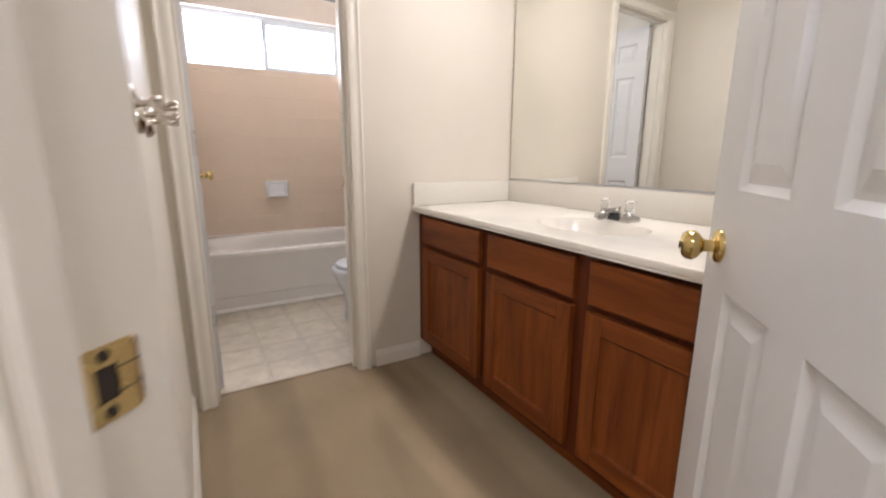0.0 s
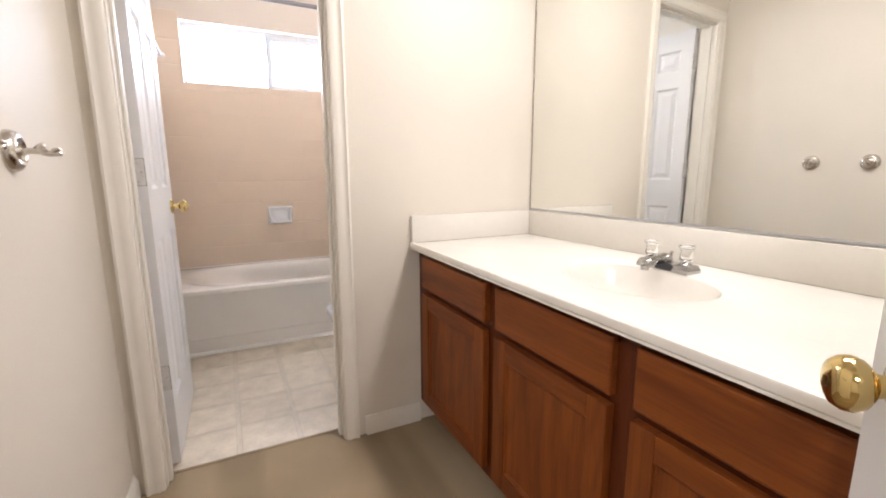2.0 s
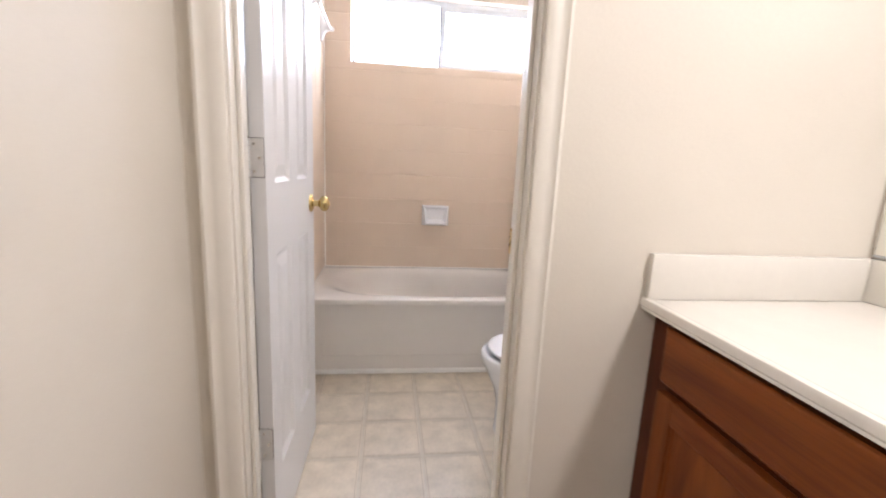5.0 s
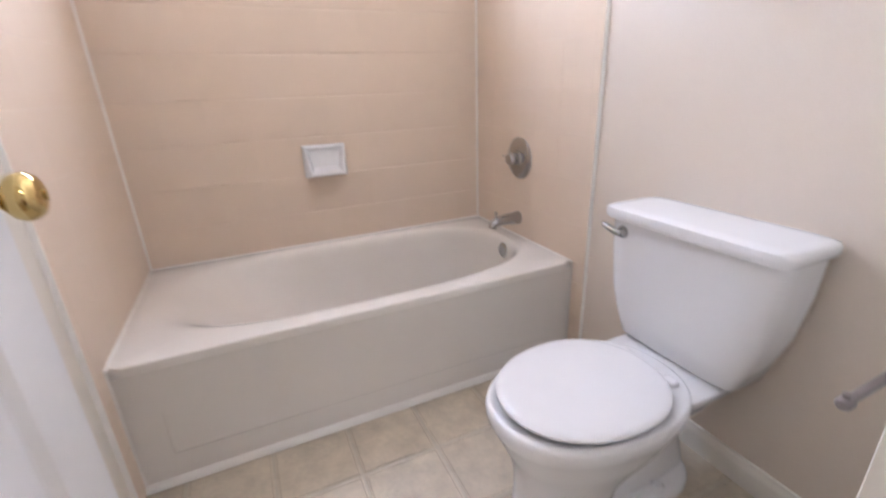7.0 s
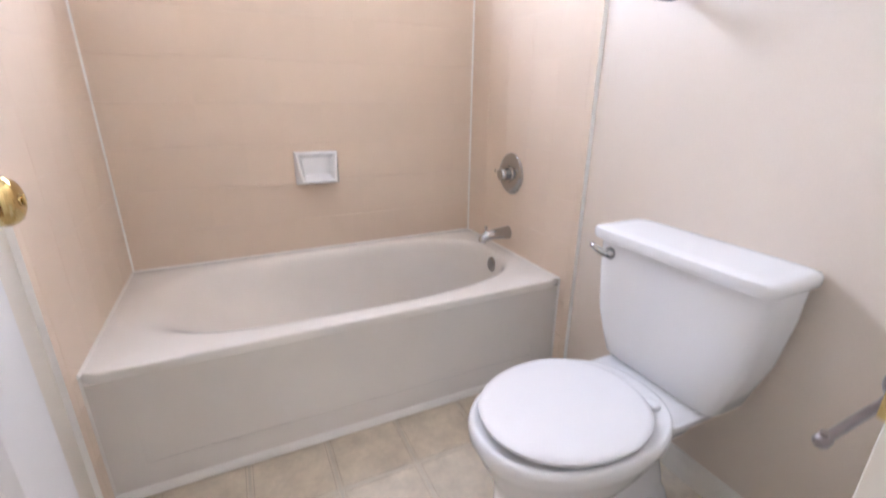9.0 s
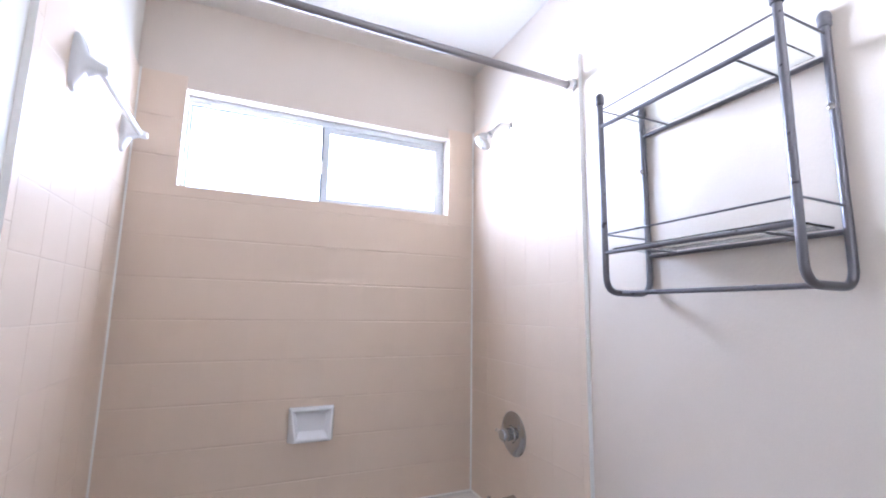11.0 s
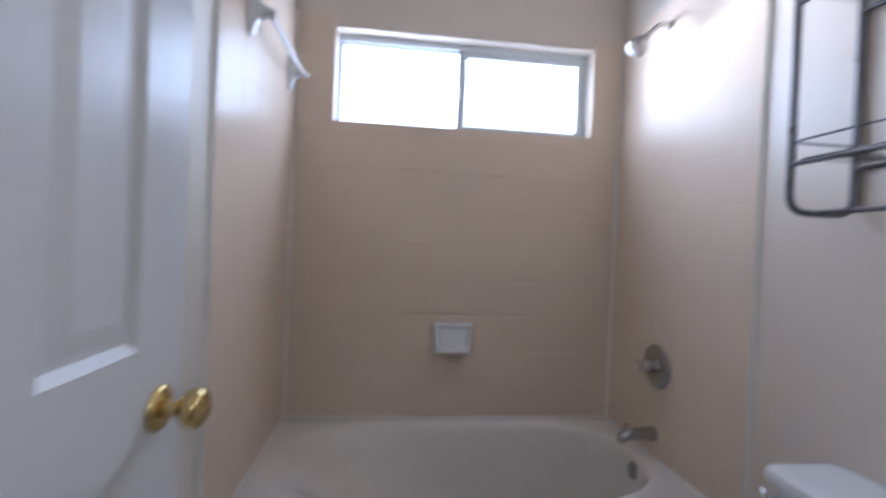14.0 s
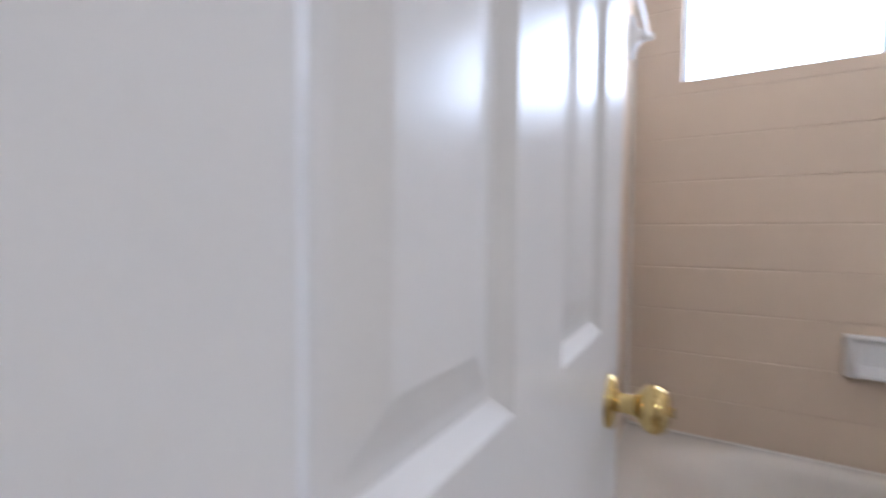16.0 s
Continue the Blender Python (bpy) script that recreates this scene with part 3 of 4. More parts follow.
# apron with a raised panel and a stepped foot
bm = bmesh.new()
ax0, ax1 = 0.0025, 1.5335
prof = [(0, TUB_H - 0.028), (0.004, TUB_H - 0.045), (0.006, 0.075), (0.003, 0.068), (0.003, 0.0), (0.03, 0.0), (0.03, TUB_H - 0.028)]
loft(bm, [[Vector((x, TUB_FRONT + u, v)) for u, v in prof] for x in (ax0, ax1)])
part("apron", bm, "tub", tub)
bm = bmesh.new()
rr = [[Vector((x, TUB_FRONT + d, z)) for x, z in ((0.10 + i, 0.095 + i), (1.42 - i, 0.095 + i), (1.42 - i, TUB_H - 0.06 - i * 0.5), (0.10 + i, TUB_H - 0.06 - i * 0.5))] for i, d in ((0, 0.0058), (0.003, 0.0030), (0.009, 0.0030), (0.013, 0.0058))]
for ring in rr:
    for v in ring[2:]:
        v.y = TUB_FRONT + 0.0062
loft(bm, rr, True, False)
part("apron_moulding", bm, "tub", tub)
bm = bmesh.new()
lathe(bm, [(0.036, 0), (0.036, 0.004), (0.030, 0.010), (0.012, 0.012), (0.0005, 0.012)], along((1.448, -0.392, 0.352), (1.3, -0.392, 0.356)), 28)
part("overflow_cover", bm, "chrome", tub, "chrome overflow cover")
bm = bmesh.new()
lathe(bm, [(0.033, 0), (0.033, 0.003), (0.012, 0.005), (0.0005, 0.004)], pose(1.20, -0.385, TUB_H - 0.341), 24)
part("drain", bm, "chrome", tub, "chrome drain")
# quarter-round strip along the tub's foot
bm = bmesh.new()
extrude(bm, [(0, 0), (0.018, 0), (0.017, 0.008), (0.012, 0.015), (0.005, 0.019), (0, 0.02)], (0.012, TUB_FRONT + 0.002, 0), (1.524, TUB_FRONT + 0.002, 0), (0, -1, 0))
structure("trim_tub", bm, "caulk", "white quarter-round strip along the tub's foot", "trim")


# ---- bath: fittings on the tiles ----
def soap_dish():
    r = root("soap_dish", "white ceramic soap dish set in the tiled wall", "soap dish", (0.757, -0.012, 0.785))
    w, h = 0.092, 0.069
    b = bmesh.new()

    def ring(i, yt, yb, lift=0.0, taper=0.0):
        """A rectangle inset by i, at depth yt along its top and yb along its foot, which is drawn in by taper."""
        return [Vector((-w + i + taper, yb, -h + i + lift)), Vector((w - i - taper, yb, -h + i + lift)), Vector((w - i, yt, h - i)), Vector((-w + i, yt, h - i))]

    rings = [ring(0, 0.002, 0.002), ring(0, -0.010, -0.012), ring(0.002, -0.015, -0.030, 0.0, 0.006), ring(0.004, -0.020, -0.060, 0.004, 0.015), ring(0.007, -0.022, -0.065, 0.007, 0.016),
             ring(0.013, -0.021, -0.063, 0.008, 0.016), ring(0.020, -0.010, -0.045, 0.008, 0.014), ring(0.030, -0.004, -0.016, 0.012, 0.010)]
    m = loft(b, rings, True, False)
    b.faces.new(m[-1])
    b.faces.new(m[0])
    bmesh.ops.bevel(b, geom=[e for e in b.edges if e.calc_length() < 0.045], offset=0.002, segments=2, affect="EDGES")
    part("dish", b, "porcelain", r, smooth=0.9)


soap_dish()


def shower_valve():
    r = root("shower_valve", "round chrome shower valve with a lever knob", "shower valve", (TILE_X, -0.388, 0.765))
    b = bmesh.new()
    lathe(b, [(0.088, 0), (0.088, 0.003), (0.082, 0.008), (0.055, 0.013), (0.036, 0.015), (0.034, 0.022), (0.020, 0.024)], along((0, 0, 0), (-1, 0, 0)), 48)
    part("plate", b, "chrome", r)
    b = bmesh.new()
    lathe(b, [(0.024, 0.020), (0.026, 0.035), (0.027, 0.052), (0.022, 0.060), (0.010, 0.062), (0.0005, 0.062)], along((0, 0, 0), (-1, 0, 0)), 24)
    k = part("handle", b, "chrome", r)
    b = bmesh.new()
    tube(b, [(-0.045, 0.0, 0), (-0.048, 0.025, 0.008), (-0.055, 0.045, 0.010)], [0.009, 0.008, 0.006], 12)
    part("lever", b, "acrylic", k, "clear lever tip")


shower_valve()


def tub_spout():
    r = root("tub_spout", "chrome tub spout with a diverter pull", "tub spout", (TILE_X, -0.388, 0.497))
    b = bmesh.new()
    pts = [(0, 0, 0), (-0.03, 0, 0.001), (-0.08, 0, 0), (-0.115, 0, -0.004), (-0.132, 0, -0.014), (-0.136, 0, -0.030)]
    tube(b, pts, [0.030, 0.026, 0.0225, 0.0215, 0.020, 0.0165], 24)
    part("body", b, "chrome", r)
    b = bmesh.new()
    lathe(b, [(0.004, 0.0), (0.004, 0.022), (0.007, 0.024), (0.007, 0.030), (0.001, 0.032)], pose(-0.118, 0, 0.012), 12)
    part("diverter", b, "chrome", r)


tub_spout()


def shower_head():
    r = root("shower", "chrome shower head on a bent arm", "shower", (TILE_X + 0.012, -0.375, 2.115))
    b = bmesh.new()
    lathe(b, [(0.030, 0), (0.029, 0.004), (0.018, 0.012), (0.010, 0.014)], along((0, 0, 0), (-1, 0, 0)), 28)
    part("flange", b, "chrome", r)
    b = bmesh.new()
    tube(b, bend([(0.0, 0, 0), (-0.055, 0, 0.005), (-0.115, 0, -0.055)], 0.04), 0.0095, 14)
    part("arm", b, "chrome", r)
    b = bmesh.new()
    lathe(b, [(0.009, -0.012), (0.015, 0.0), (0.018, 0.012), (0.014, 0.018), (0.020, 0.026), (0.036, 0.042), (0.040, 0.062), (0.038, 0.072), (0.030, 0.074), (0.0005, 0.071)],
          along((-0.112, 0, -0.053), (-0.112 - 0.06, 0, -0.053 - 0.075)), 32)
    part("head", b, "chrome", r)


shower_head()

# curtain rod across the tub, wall to wall
rod_ob = root("curtain_rod", "bare chrome shower curtain rod fixed wall to wall", "curtain rod", (0.76, -0.80, 2.10))
bm = bmesh.new()
rod(bm, (-0.752, 0, 0.016), (0.757, 0, 0.0), 0.0128, 24)
part("tube", bm, "holdermetal", rod_ob)
for sx, x, z in ((1, -0.758, 0.016), (-1, 0.7625, 0.0)):
    bm = bmesh.new()
    lathe(bm, [(0.027, 0), (0.027, 0.004), (0.019, 0.008), (0.017, 0.026), (0.014, 0.027)], along((x, 0, z), (x + sx, 0, z)), 28)
    part("flange", bm, "chrome", rod_ob)


def ceramic_towel_bar():
    r = root("towel_bar", "white ceramic towel bar on the tiled wall", "towel bar", (0.012, -0.375, 1.90))
    for y in (-0.24, 0.24):
        b = bmesh.new()
        rings = []
        for x, hw, zt, zb in ((-0.012, 0.032, 0.085, -0.085), (0.010, 0.031, 0.080, -0.078), (0.020, 0.028, 0.060, -0.055), (0.030, 0.024, 0.030, -0.030),
                              (0.050, 0.021, 0.012, -0.020), (0.068, 0.020, 0.004, -0.022), (0.078, 0.016, 0.000, -0.019)):
            c, h = (zt + zb) / 2, (zt - zb) / 2
            rings.append([Vector((x, y + p.x, c + p.y)) for p in superellipse(0, 0, hw, h, 0, 24, 2.8)])
        loft(b, rings)
        part("post", b, "porcelain", r)
    b = bmesh.new()
    rod(b, (0.058, -0.24, -0.009), (0.058, 0.24, -0.009), 0.0095, 16)
    part("bar", b, "porcelain", r, "white bar")


ceramic_towel_bar()


# ---- bath: toilet ----
def toilet():
    r = root("toilet", "white two-piece toilet with its lid closed", "toilet", (1.545, -1.322, 0))
    # own frame: the wall at x = 0, bowl towards -x
    LOW = 0.915
    b = bmesh.new()
    rings = []
    for z, x0, x1, hw in ((0.355, -0.165, -0.040, 0.150), (0.368, -0.180, -0.028, 0.172), (0.43, -0.190, -0.022, 0.190), (0.50, -0.195, -0.018, 0.212),
                          (0.62, -0.196, -0.014, 0.228), (0.710, -0.197, -0.012, 0.232)):
        rings.append(superellipse((x0 + x1) / 2, 0, (x1 - x0) / 2, hw, z, 64, 6.5))
    loft(b, rings)
    part("tank", b, "porcelain", r, smooth=0.9)
    b = bmesh.new()
    rings = []
    for z, g in ((0.708, -0.006), (0.710, 0.008), (0.717, 0.012), (0.730, 0.012), (0.738, 0.008), (0.742, -0.004), (0.7425, -0.03)):
        rings.append(superellipse(-0.112, 0, 0.094 + min(g, 0.01) * 0.9, 0.232 + g, z, 64, 9))
    loft(b, rings)
    part("tank_lid", b, "porcelain", r, smooth=0.9)
    b = bmesh.new()
    lathe(b, [(0.017, 0), (0.017, 0.005), (0.013, 0.010), (0.009, 0.019)], along((-0.196, 0.172, 0.674), (-1, 0.172, 0.674)), 20)
    handle = part("flush_lever", b, "chrome", r, "chrome flush lever")
    b = bmesh.new()
    tube(b, [(-0.210, 0.168, 0.674), (-0.217, 0.180, 0.676), (-0.219, 0.200, 0.681), (-0.219, 0.222, 0.687), (-0.218, 0.229, 0.689)], [0.0085, 0.0095, 0.0088, 0.0078, 0.004], 14)
    part("paddle", b, "chrome", handle)
    # bowl: egg-shaped rings, from the rolled rim down to the upright front column
    b = bmesh.new()
    rings = []
    for z, x0, x1, hw, egg in ((0.396, -0.685, -0.22, 0.168, 0.08), (0.401, -0.692, -0.210, 0.178, 0.08), (0.397, -0.702, -0.203, 0.186, 0.08), (0.382, -0.706, -0.200, 0.189, 0.08), (0.362, -0.704, -0.204, 0.187, 0.08),
                               (0.345, -0.697, -0.212, 0.182, 0.08), (0.325, -0.687, -0.222, 0.174, 0.08), (0.29, -0.674, -0.240, 0.165, 0.06), (0.25, -0.656, -0.265, 0.150, 0.04), (0.21, -0.642, -0.30, 0.134, 0.02),
                               (0.17, -0.632, -0.34, 0.122, 0.0), (0.13, -0.628, -0.365, 0.115, 0.0), (0.07, -0.628, -0.375, 0.112, 0.0), (0.015, -0.630, -0.385, 0.112, 0.0), (0.0, -0.632, -0.385, 0.113, 0.0)):
        rings.append(superellipse((x0 + x1) / 2, 0, (x1 - x0) / 2, hw, z * LOW, 64, 2.3, egg * -1))
    loft(b, rings)
    part("bowl", b, "porcelain", r, smooth=1.2)
    # deck under the tank, the narrower trapway behind the column and the foot
    b = bmesh.new()
    rings = [superellipse(-0.170 - d * 0.5, 0, 0.125 + d, w, z * LOW, 48, 4.5) for z, w, d in ((0.24, 0.080, -0.02), (0.31, 0.110, 0), (0.362, 0.146, 0.012), (0.384, 0.150, 0.015), (0.390, 0.143, 0.008))]
    loft(b, rings)
    part("tank_shelf", b, "porcelain", r, smooth=0.9)
    b = bmesh.new()
    loft(b, [superellipse(c, 0, a, w, z, 40, 3.2) for z, c, a, w in ((0.27, -0.30, 0.16, 0.088), (0.20, -0.30, 0.17, 0.076), (0.12, -0.29, 0.175, 0.072), (0.06, -0.28, 0.178, 0.080), (0.03, -0.28, 0.18, 0.092))])
    part("trapway", b, "porcelain", r, smooth=1.2)
    b = bmesh.new()
    loft(b, [superellipse(-0.30, 0, a, w, z, 48, 3.4) for z, a, w in ((0.0, 0.19, 0.124), (0.022, 0.19, 0.124), (0.036, 0.186, 0.119), (0.046, 0.176, 0.106), (0.048, 0.15, 0.085))])
    part("foot", b, "porcelain", r, smooth=1.2)
    for y in (-0.100, 0.100):
        b = bmesh.new()
        lathe(b, [(0.017, 0), (0.017, 0.012), (0.012, 0.020), (0.001, 0.023)], pose(-0.265, y, 0.040), 16)
        part("bolt_cap", b, "porcelain", r)
    for nm, zs, mat in (("seat", ((0.402, -0.016), (0.404, -0.010), (0.410, -0.010), (0.412, -0.014)), "seat"),
                        ("lid", ((0.4125, -0.008), (0.415, -0.001), (0.422, 0.0), (0.427, -0.005), (0.4295, -0.016), (0.4310, -0.05), (0.4315, -0.11)), "seat")):
        b = bmesh.new()
        loft(b, [superellipse(-0.472, 0, 0.208 + g, 0.179 + g, z * LOW, 72, 2.12, -0.06) for z, g in zs])
        part(nm, b, mat, r, smooth=0.9)
    for y in (-0.075, 0.075):
        part("seat_hinge", one_box((-0.272, y - 0.020, 0.354), (-0.240, y + 0.020, 0.376), 0.009, 3), "seat", r)
    return r


toilet()

# toilet paper holder on the wall beside the doorway, bare
tp = root("toilet_paper_holder", "bare nickel toilet paper arm on the wall", "paper holder", (1.092, NEAR, 0.772))
bm = bmesh.new()
lathe(bm, [(0.026, 0), (0.025, 0.006), (0.016, 0.012), (0.009, 0.016), (0.008, 0.086)], along((0, 0, 0), (0, 1, 0)), 24)
part("post", bm, "holdermetal", tp)
bm = bmesh.new()
lathe(bm, [(0.010, -0.004), (0.016, 0.0), (0.017, 0.006), (0.014, 0.013), (0.008, 0.017), (0.001, 0.018)], along((0, 0.084, 0), (0, 1, 0)), 24)
part("end_ball", bm, "holdermetal", tp)
bm = bmesh.new()
tube(bm, bend([(0.0, 0.090, -0.004), (0.004, 0.094, -0.028), (-0.02, 0.096, -0.031), (-0.124, 0.096, -0.035)], 0.012), 0.0056, 14)
arm = part("arm", bm, "holdermetal", tp)
bm = bmesh.new()
lathe(bm, [(0.006, 0), (0.0080, 0.002), (0.0080, 0.012), (0.005, 0.016), (0.001, 0.0165)], along((-0.118, 0.096, -0.035), (-0.218, 0.096, -0.037)), 18)
part("end_cap", bm, "holdermetal", arm)
bm = bmesh.new()
rod(bm, (-0.126, 0.096, -0.032), (-0.127, 0.096, -0.023), 0.0042, 12)
part("end_tip", bm, "holdermetal", arm)


# ---- bath: wall rack over the toilet ----
def wall_rack():
    r = root("wall_rack", "pewter tube wall rack with two glass shelves", "wall rack", (1.53, -1.325, 1.32))
    # own frame: x out from the wall is negative; the two ends at y = -0.23 and 0.23
    back, front, top = -0.004, -0.168, 0.545
    for y in (-0.23, 0.23):
        b = bmesh.new()
        tube(b, bend([(back, y, top), (back, y, 0.0), (front, y, 0.0), (front, y, top)], 0.045, 8), 0.0085, 16)
        end = part("end_frame", b, "pewter", r)
        for x in (back, front):
            b = bmesh.new()
            lathe(b, [(0.0085, -0.010), (0.0118, -0.008), (0.0122, -0.004), (0.0122, 0.0), (0.0112, 0.0015), (0.0125, 0.005), (0.0130, 0.011), (0.0118, 0.018), (0.0085, 0.0235), (0.004, 0.026), (0.0005, 0.0265)], pose(x, y, top), 24)
            part("finial", b, "pewter", end)
        b = bmesh.new()
        lathe(b, [(0.0055, -0.013), (0.0055, 0.011), (0.0072, 0.0112), (0.0068, 0.0135), (0.003, 0.0155), (0.0005, 0.016)], along((back, y, 0.36), (back - 1, y, 0.36)), 16)
        part("wall_screw", b, "chrome", end)
    for z in (0.108, 0.470):
        for x, rad in ((back, 0.006), (front, 0.006)):
            b = bmesh.new()
            rod(b, (x, -0.23, z), (x, 0.23, z), rad, 12)
            part("shelf_rail", b, "pewter", r)
        for y in (-0.14, 0.14):
            b = bmesh.new()
            rod(b, (back, y, z + 0.003), (front, y, z + 0.003), 0.0028, 8)
            part("shelf_support", b, "pewter", r)
        for pts in ([(front, -0.23, z + 0.05), (front, 0.23, z + 0.05)], [(front, -0.23, z + 0.05), (back, -0.23, z + 0.05)], [(front, 0.23, z + 0.05), (back, 0.23, z + 0.05)]):
            b = bmesh.new()
            rod(b, *pts, 0.0024, 8)
            part("guard_wire", b, "pewter", r)
        part("glass_shelf", one_box((front + 0.008, -0.212, z + 0.0065), (back - 0.008, 0.212, z + 0.0115), 0.001, 1), "shelfglass", r, "clear glass shelf")
    b = bmesh.new()
    rod(b, ((back + front) / 2 - 0.03, -0.23, 0.0), ((back + front) / 2 - 0.03, 0.23, 0.0), 0.006, 12)
    part("towel_rail", b, "pewter", r)


wall_rack()

# ---- vanity room: cabinet ----
V0 = FAR - 0.003      # far end of the cabinet
V1 = SOUTH + 0.003    # end behind the entry door
FACE = 1.106          # face frame; doors and drawers lie on it
van = root("vanity_cabinet", "stained oak vanity cabinet with drawers over framed doors", "cabinet", (FACE, V0, 0))
# own frame: x into the cabinet, y negative towards the entry
LEN = V0 - V1
BAYS = [(-0.080, -0.565), (-0.625, -1.067), (-1.127, -1.569), (-1.629, -2.075)]
bm = bmesh.new()
box(bm, (0.018, -LEN, 0.10), (RIGHT_V - FACE - 0.003, 0, 0.125))
box(bm, (0.018, -0.016, 0.125), (RIGHT_V - FACE - 0.003, 0, 0.795))
box(bm, (0.018, -LEN, 0.125), (RIGHT_V - FACE - 0.003, -LEN + 0.016, 0.795))
part("body", bm, "oak_v", van)
part("toe_kick", one_box((0.07, -LEN, 0.0), (0.085, 0, 0.10)), "oak_h", van, "dark recessed toe kick")
stiles = [(0.0, BAYS[0][0] - 0.012)] + [(a[1] + 0.012, b[0] - 0.012) for a, b in zip(BAYS, BAYS[1:])] + [(BAYS[-1][1] + 0.012, -LEN)]
for a, c in stiles:
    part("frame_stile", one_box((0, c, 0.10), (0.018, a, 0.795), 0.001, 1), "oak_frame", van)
for a, c in BAYS:
    for z0, z1 in ((0.10, 0.15), (0.600, 0.655), (0.755, 0.795)):
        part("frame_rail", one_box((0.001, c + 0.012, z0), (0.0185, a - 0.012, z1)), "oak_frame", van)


def drawer_front(a, c):
    b = bmesh.new()
    z0, z1 = 0.645, 0.778
    rings = [[Vector((x, y, z)) for y, z in ((a - i, z0 + i), (c + i, z0 + i), (c + i, z1 - i), (a - i, z1 - i))] for i, x in
             ((0.0, -0.001), (0.0, -0.020), (0.0035, -0.024), (0.007, -0.0255))]
    m = loft(b, rings, True, False)
    b.faces.new(m[0])
    b.faces.new(m[-1])
    part("drawer_front", b, "oak_h", van, smooth=0.3)


def cabinet_door(a, c):
    z0, z1, w = 0.135, 0.622, 0.058
    b = bmesh.new()
    box(b, (-0.0255, a - w, z0), (-0.001, a, z1), 0.0025, 2)
    d = part("cabinet_door", b, "oak_v", van, smooth=0.3)
    b = bmesh.new()
    box(b, (-0.0255, c, z0), (-0.001, c + w, z1), 0.0025, 2)
    part("stile", b, "oak_v", d, smooth=0.3)
    for s0, s1 in ((z0, z0 + w), (z1 - w, z1)):
        b = bmesh.new()
        box(b, (-0.0253, c + w + 0.0003, s0), (-0.001, a - w - 0.0003, s1), 0.002, 2)
        part("rail", b, "oak_h", d, smooth=0.3)
    b = bmesh.new()
    rings = [[Vector((x, y, z)) for y, z in ((a - w - i, z0 + w + i), (c + w + i, z0 + w + i), (c + w + i, z1 - w - i), (a - w - i, z1 - w - i))] for i, x in
             ((-0.001, -0.019), (0.003, -0.0195), (0.009, -0.0135), (0.012, -0.013))]
    m = loft(b, rings, True, False)
    b.faces.new(m[-1])
    part("panel", b, "oak_v", d, smooth=0.3)


for a, c in BAYS:
    drawer_front(a, c)
    cabinet_door(a - 0.0, c)

# ---- vanity room: cultured marble top with its bowl ----
top = root("countertop", "cream cultured-marble vanity top with a moulded oval bowl", "countertop", (1.385, -2.875, 0.823))
CX0, CX1 = 1.062 - 1.385, RIGHT_V + 0.115 - 1.385
CY0, CY1 = V1 + 2.875, FAR - 0.002 + 2.875
bm = bmesh.new()
N = 96


def top_ring(x0, x1, y0, y1, z):
    """A rectangle's outline seen from the bowl's middle, one point for each direction."""
    out = []
    for i in range(N):
        t = 2 * math.pi * i / N
        c, s = math.cos(t), math.sin(t)
        k = min(((x1 if c > 0 else x0) / c) if abs(c) > 1e-6 else 99, ((y1 if s > 0 else y0) / s) if abs(s) > 1e-6 else 99)
        out.append(Vector((c * k, s * k, z)))
    corners = [(x0, y0), (x1, y0), (x1, y1), (x0, y1)]
    for cx, cy in corners:
        j = min(range(N), key=lambda q: (out[q].x - cx) ** 2 + (out[q].y - cy) ** 2)
        out[j] = Vector((cx, cy, z))
    return out


def bowl_ring(a, b, z):
    return [Vector((a * math.cos(2 * math.pi * i / N), b * math.sin(2 * math.pi * i / N), z)) for i in range(N)]


rings = [top_ring(CX0 + 0.006, CX1, CY0, CY1, -0.0275), top_ring(CX0 + 0.002, CX1, CY0, CY1, -0.0255), top_ring(CX0 + 0.004, CX1, CY0, CY1, -0.0205),
         top_ring(CX0, CX1, CY0, CY1, -0.016), top_ring(CX0, CX1, CY0, CY1, -0.005), top_ring(CX0 + 0.003, CX1, CY0, CY1, 0.0015), top_ring(CX0 + 0.009, CX1, CY0, CY1, 0.0038),
         top_ring(CX0 + 0.016, CX1, CY0, CY1, 0.0032), top_ring(CX0 + 0.021, CX1, CY0, CY1, 0.0006), top_ring(CX0 + 0.026, CX1, CY0, CY1, 0.0),
         bowl_ring(0.172, 0.232, 0.0), bowl_ring(0.164, 0.224, -0.002), bowl_ring(0.158, 0.217, -0.012), bowl_ring(0.150, 0.207, -0.042), bowl_ring(0.134, 0.186, -0.088),
         bowl_ring(0.100, 0.140, -0.126), bowl_ring(0.050, 0.066, -0.143), bowl_ring(0.022, 0.022, -0.146)]
made = loft(bm, rings, True, False)
bm.faces.new(made[-1])
part("slab", bm, "marble", top, smooth=0.5)
b = bmesh.new()
box(b, (-0.019, CY0 - CY1, 0.0002), (-0.001, -0.002, 0.115), 0.004, 2, pose(RIGHT_V - 1.385, CY1, 0, 0, 0, RIGHT_TURN))
part("back_splash", b, "marble", top)
b = bmesh.new()
box(b, (CX0 + 0.006, CY1 - 0.018, 0.0002), (RIGHT_V - 1.385 - 0.019, CY1, 0.115), 0.004, 2)
part("side_splash", b, "marble", top)
b = bmesh.new()
lathe(b, [(0.021, 0), (0.021, 0.002), (0.010, 0.003), (0.001, 0.0022)], pose(0, 0, -0.146), 20)
part("drain", b, "chrome", top, "chrome drain")


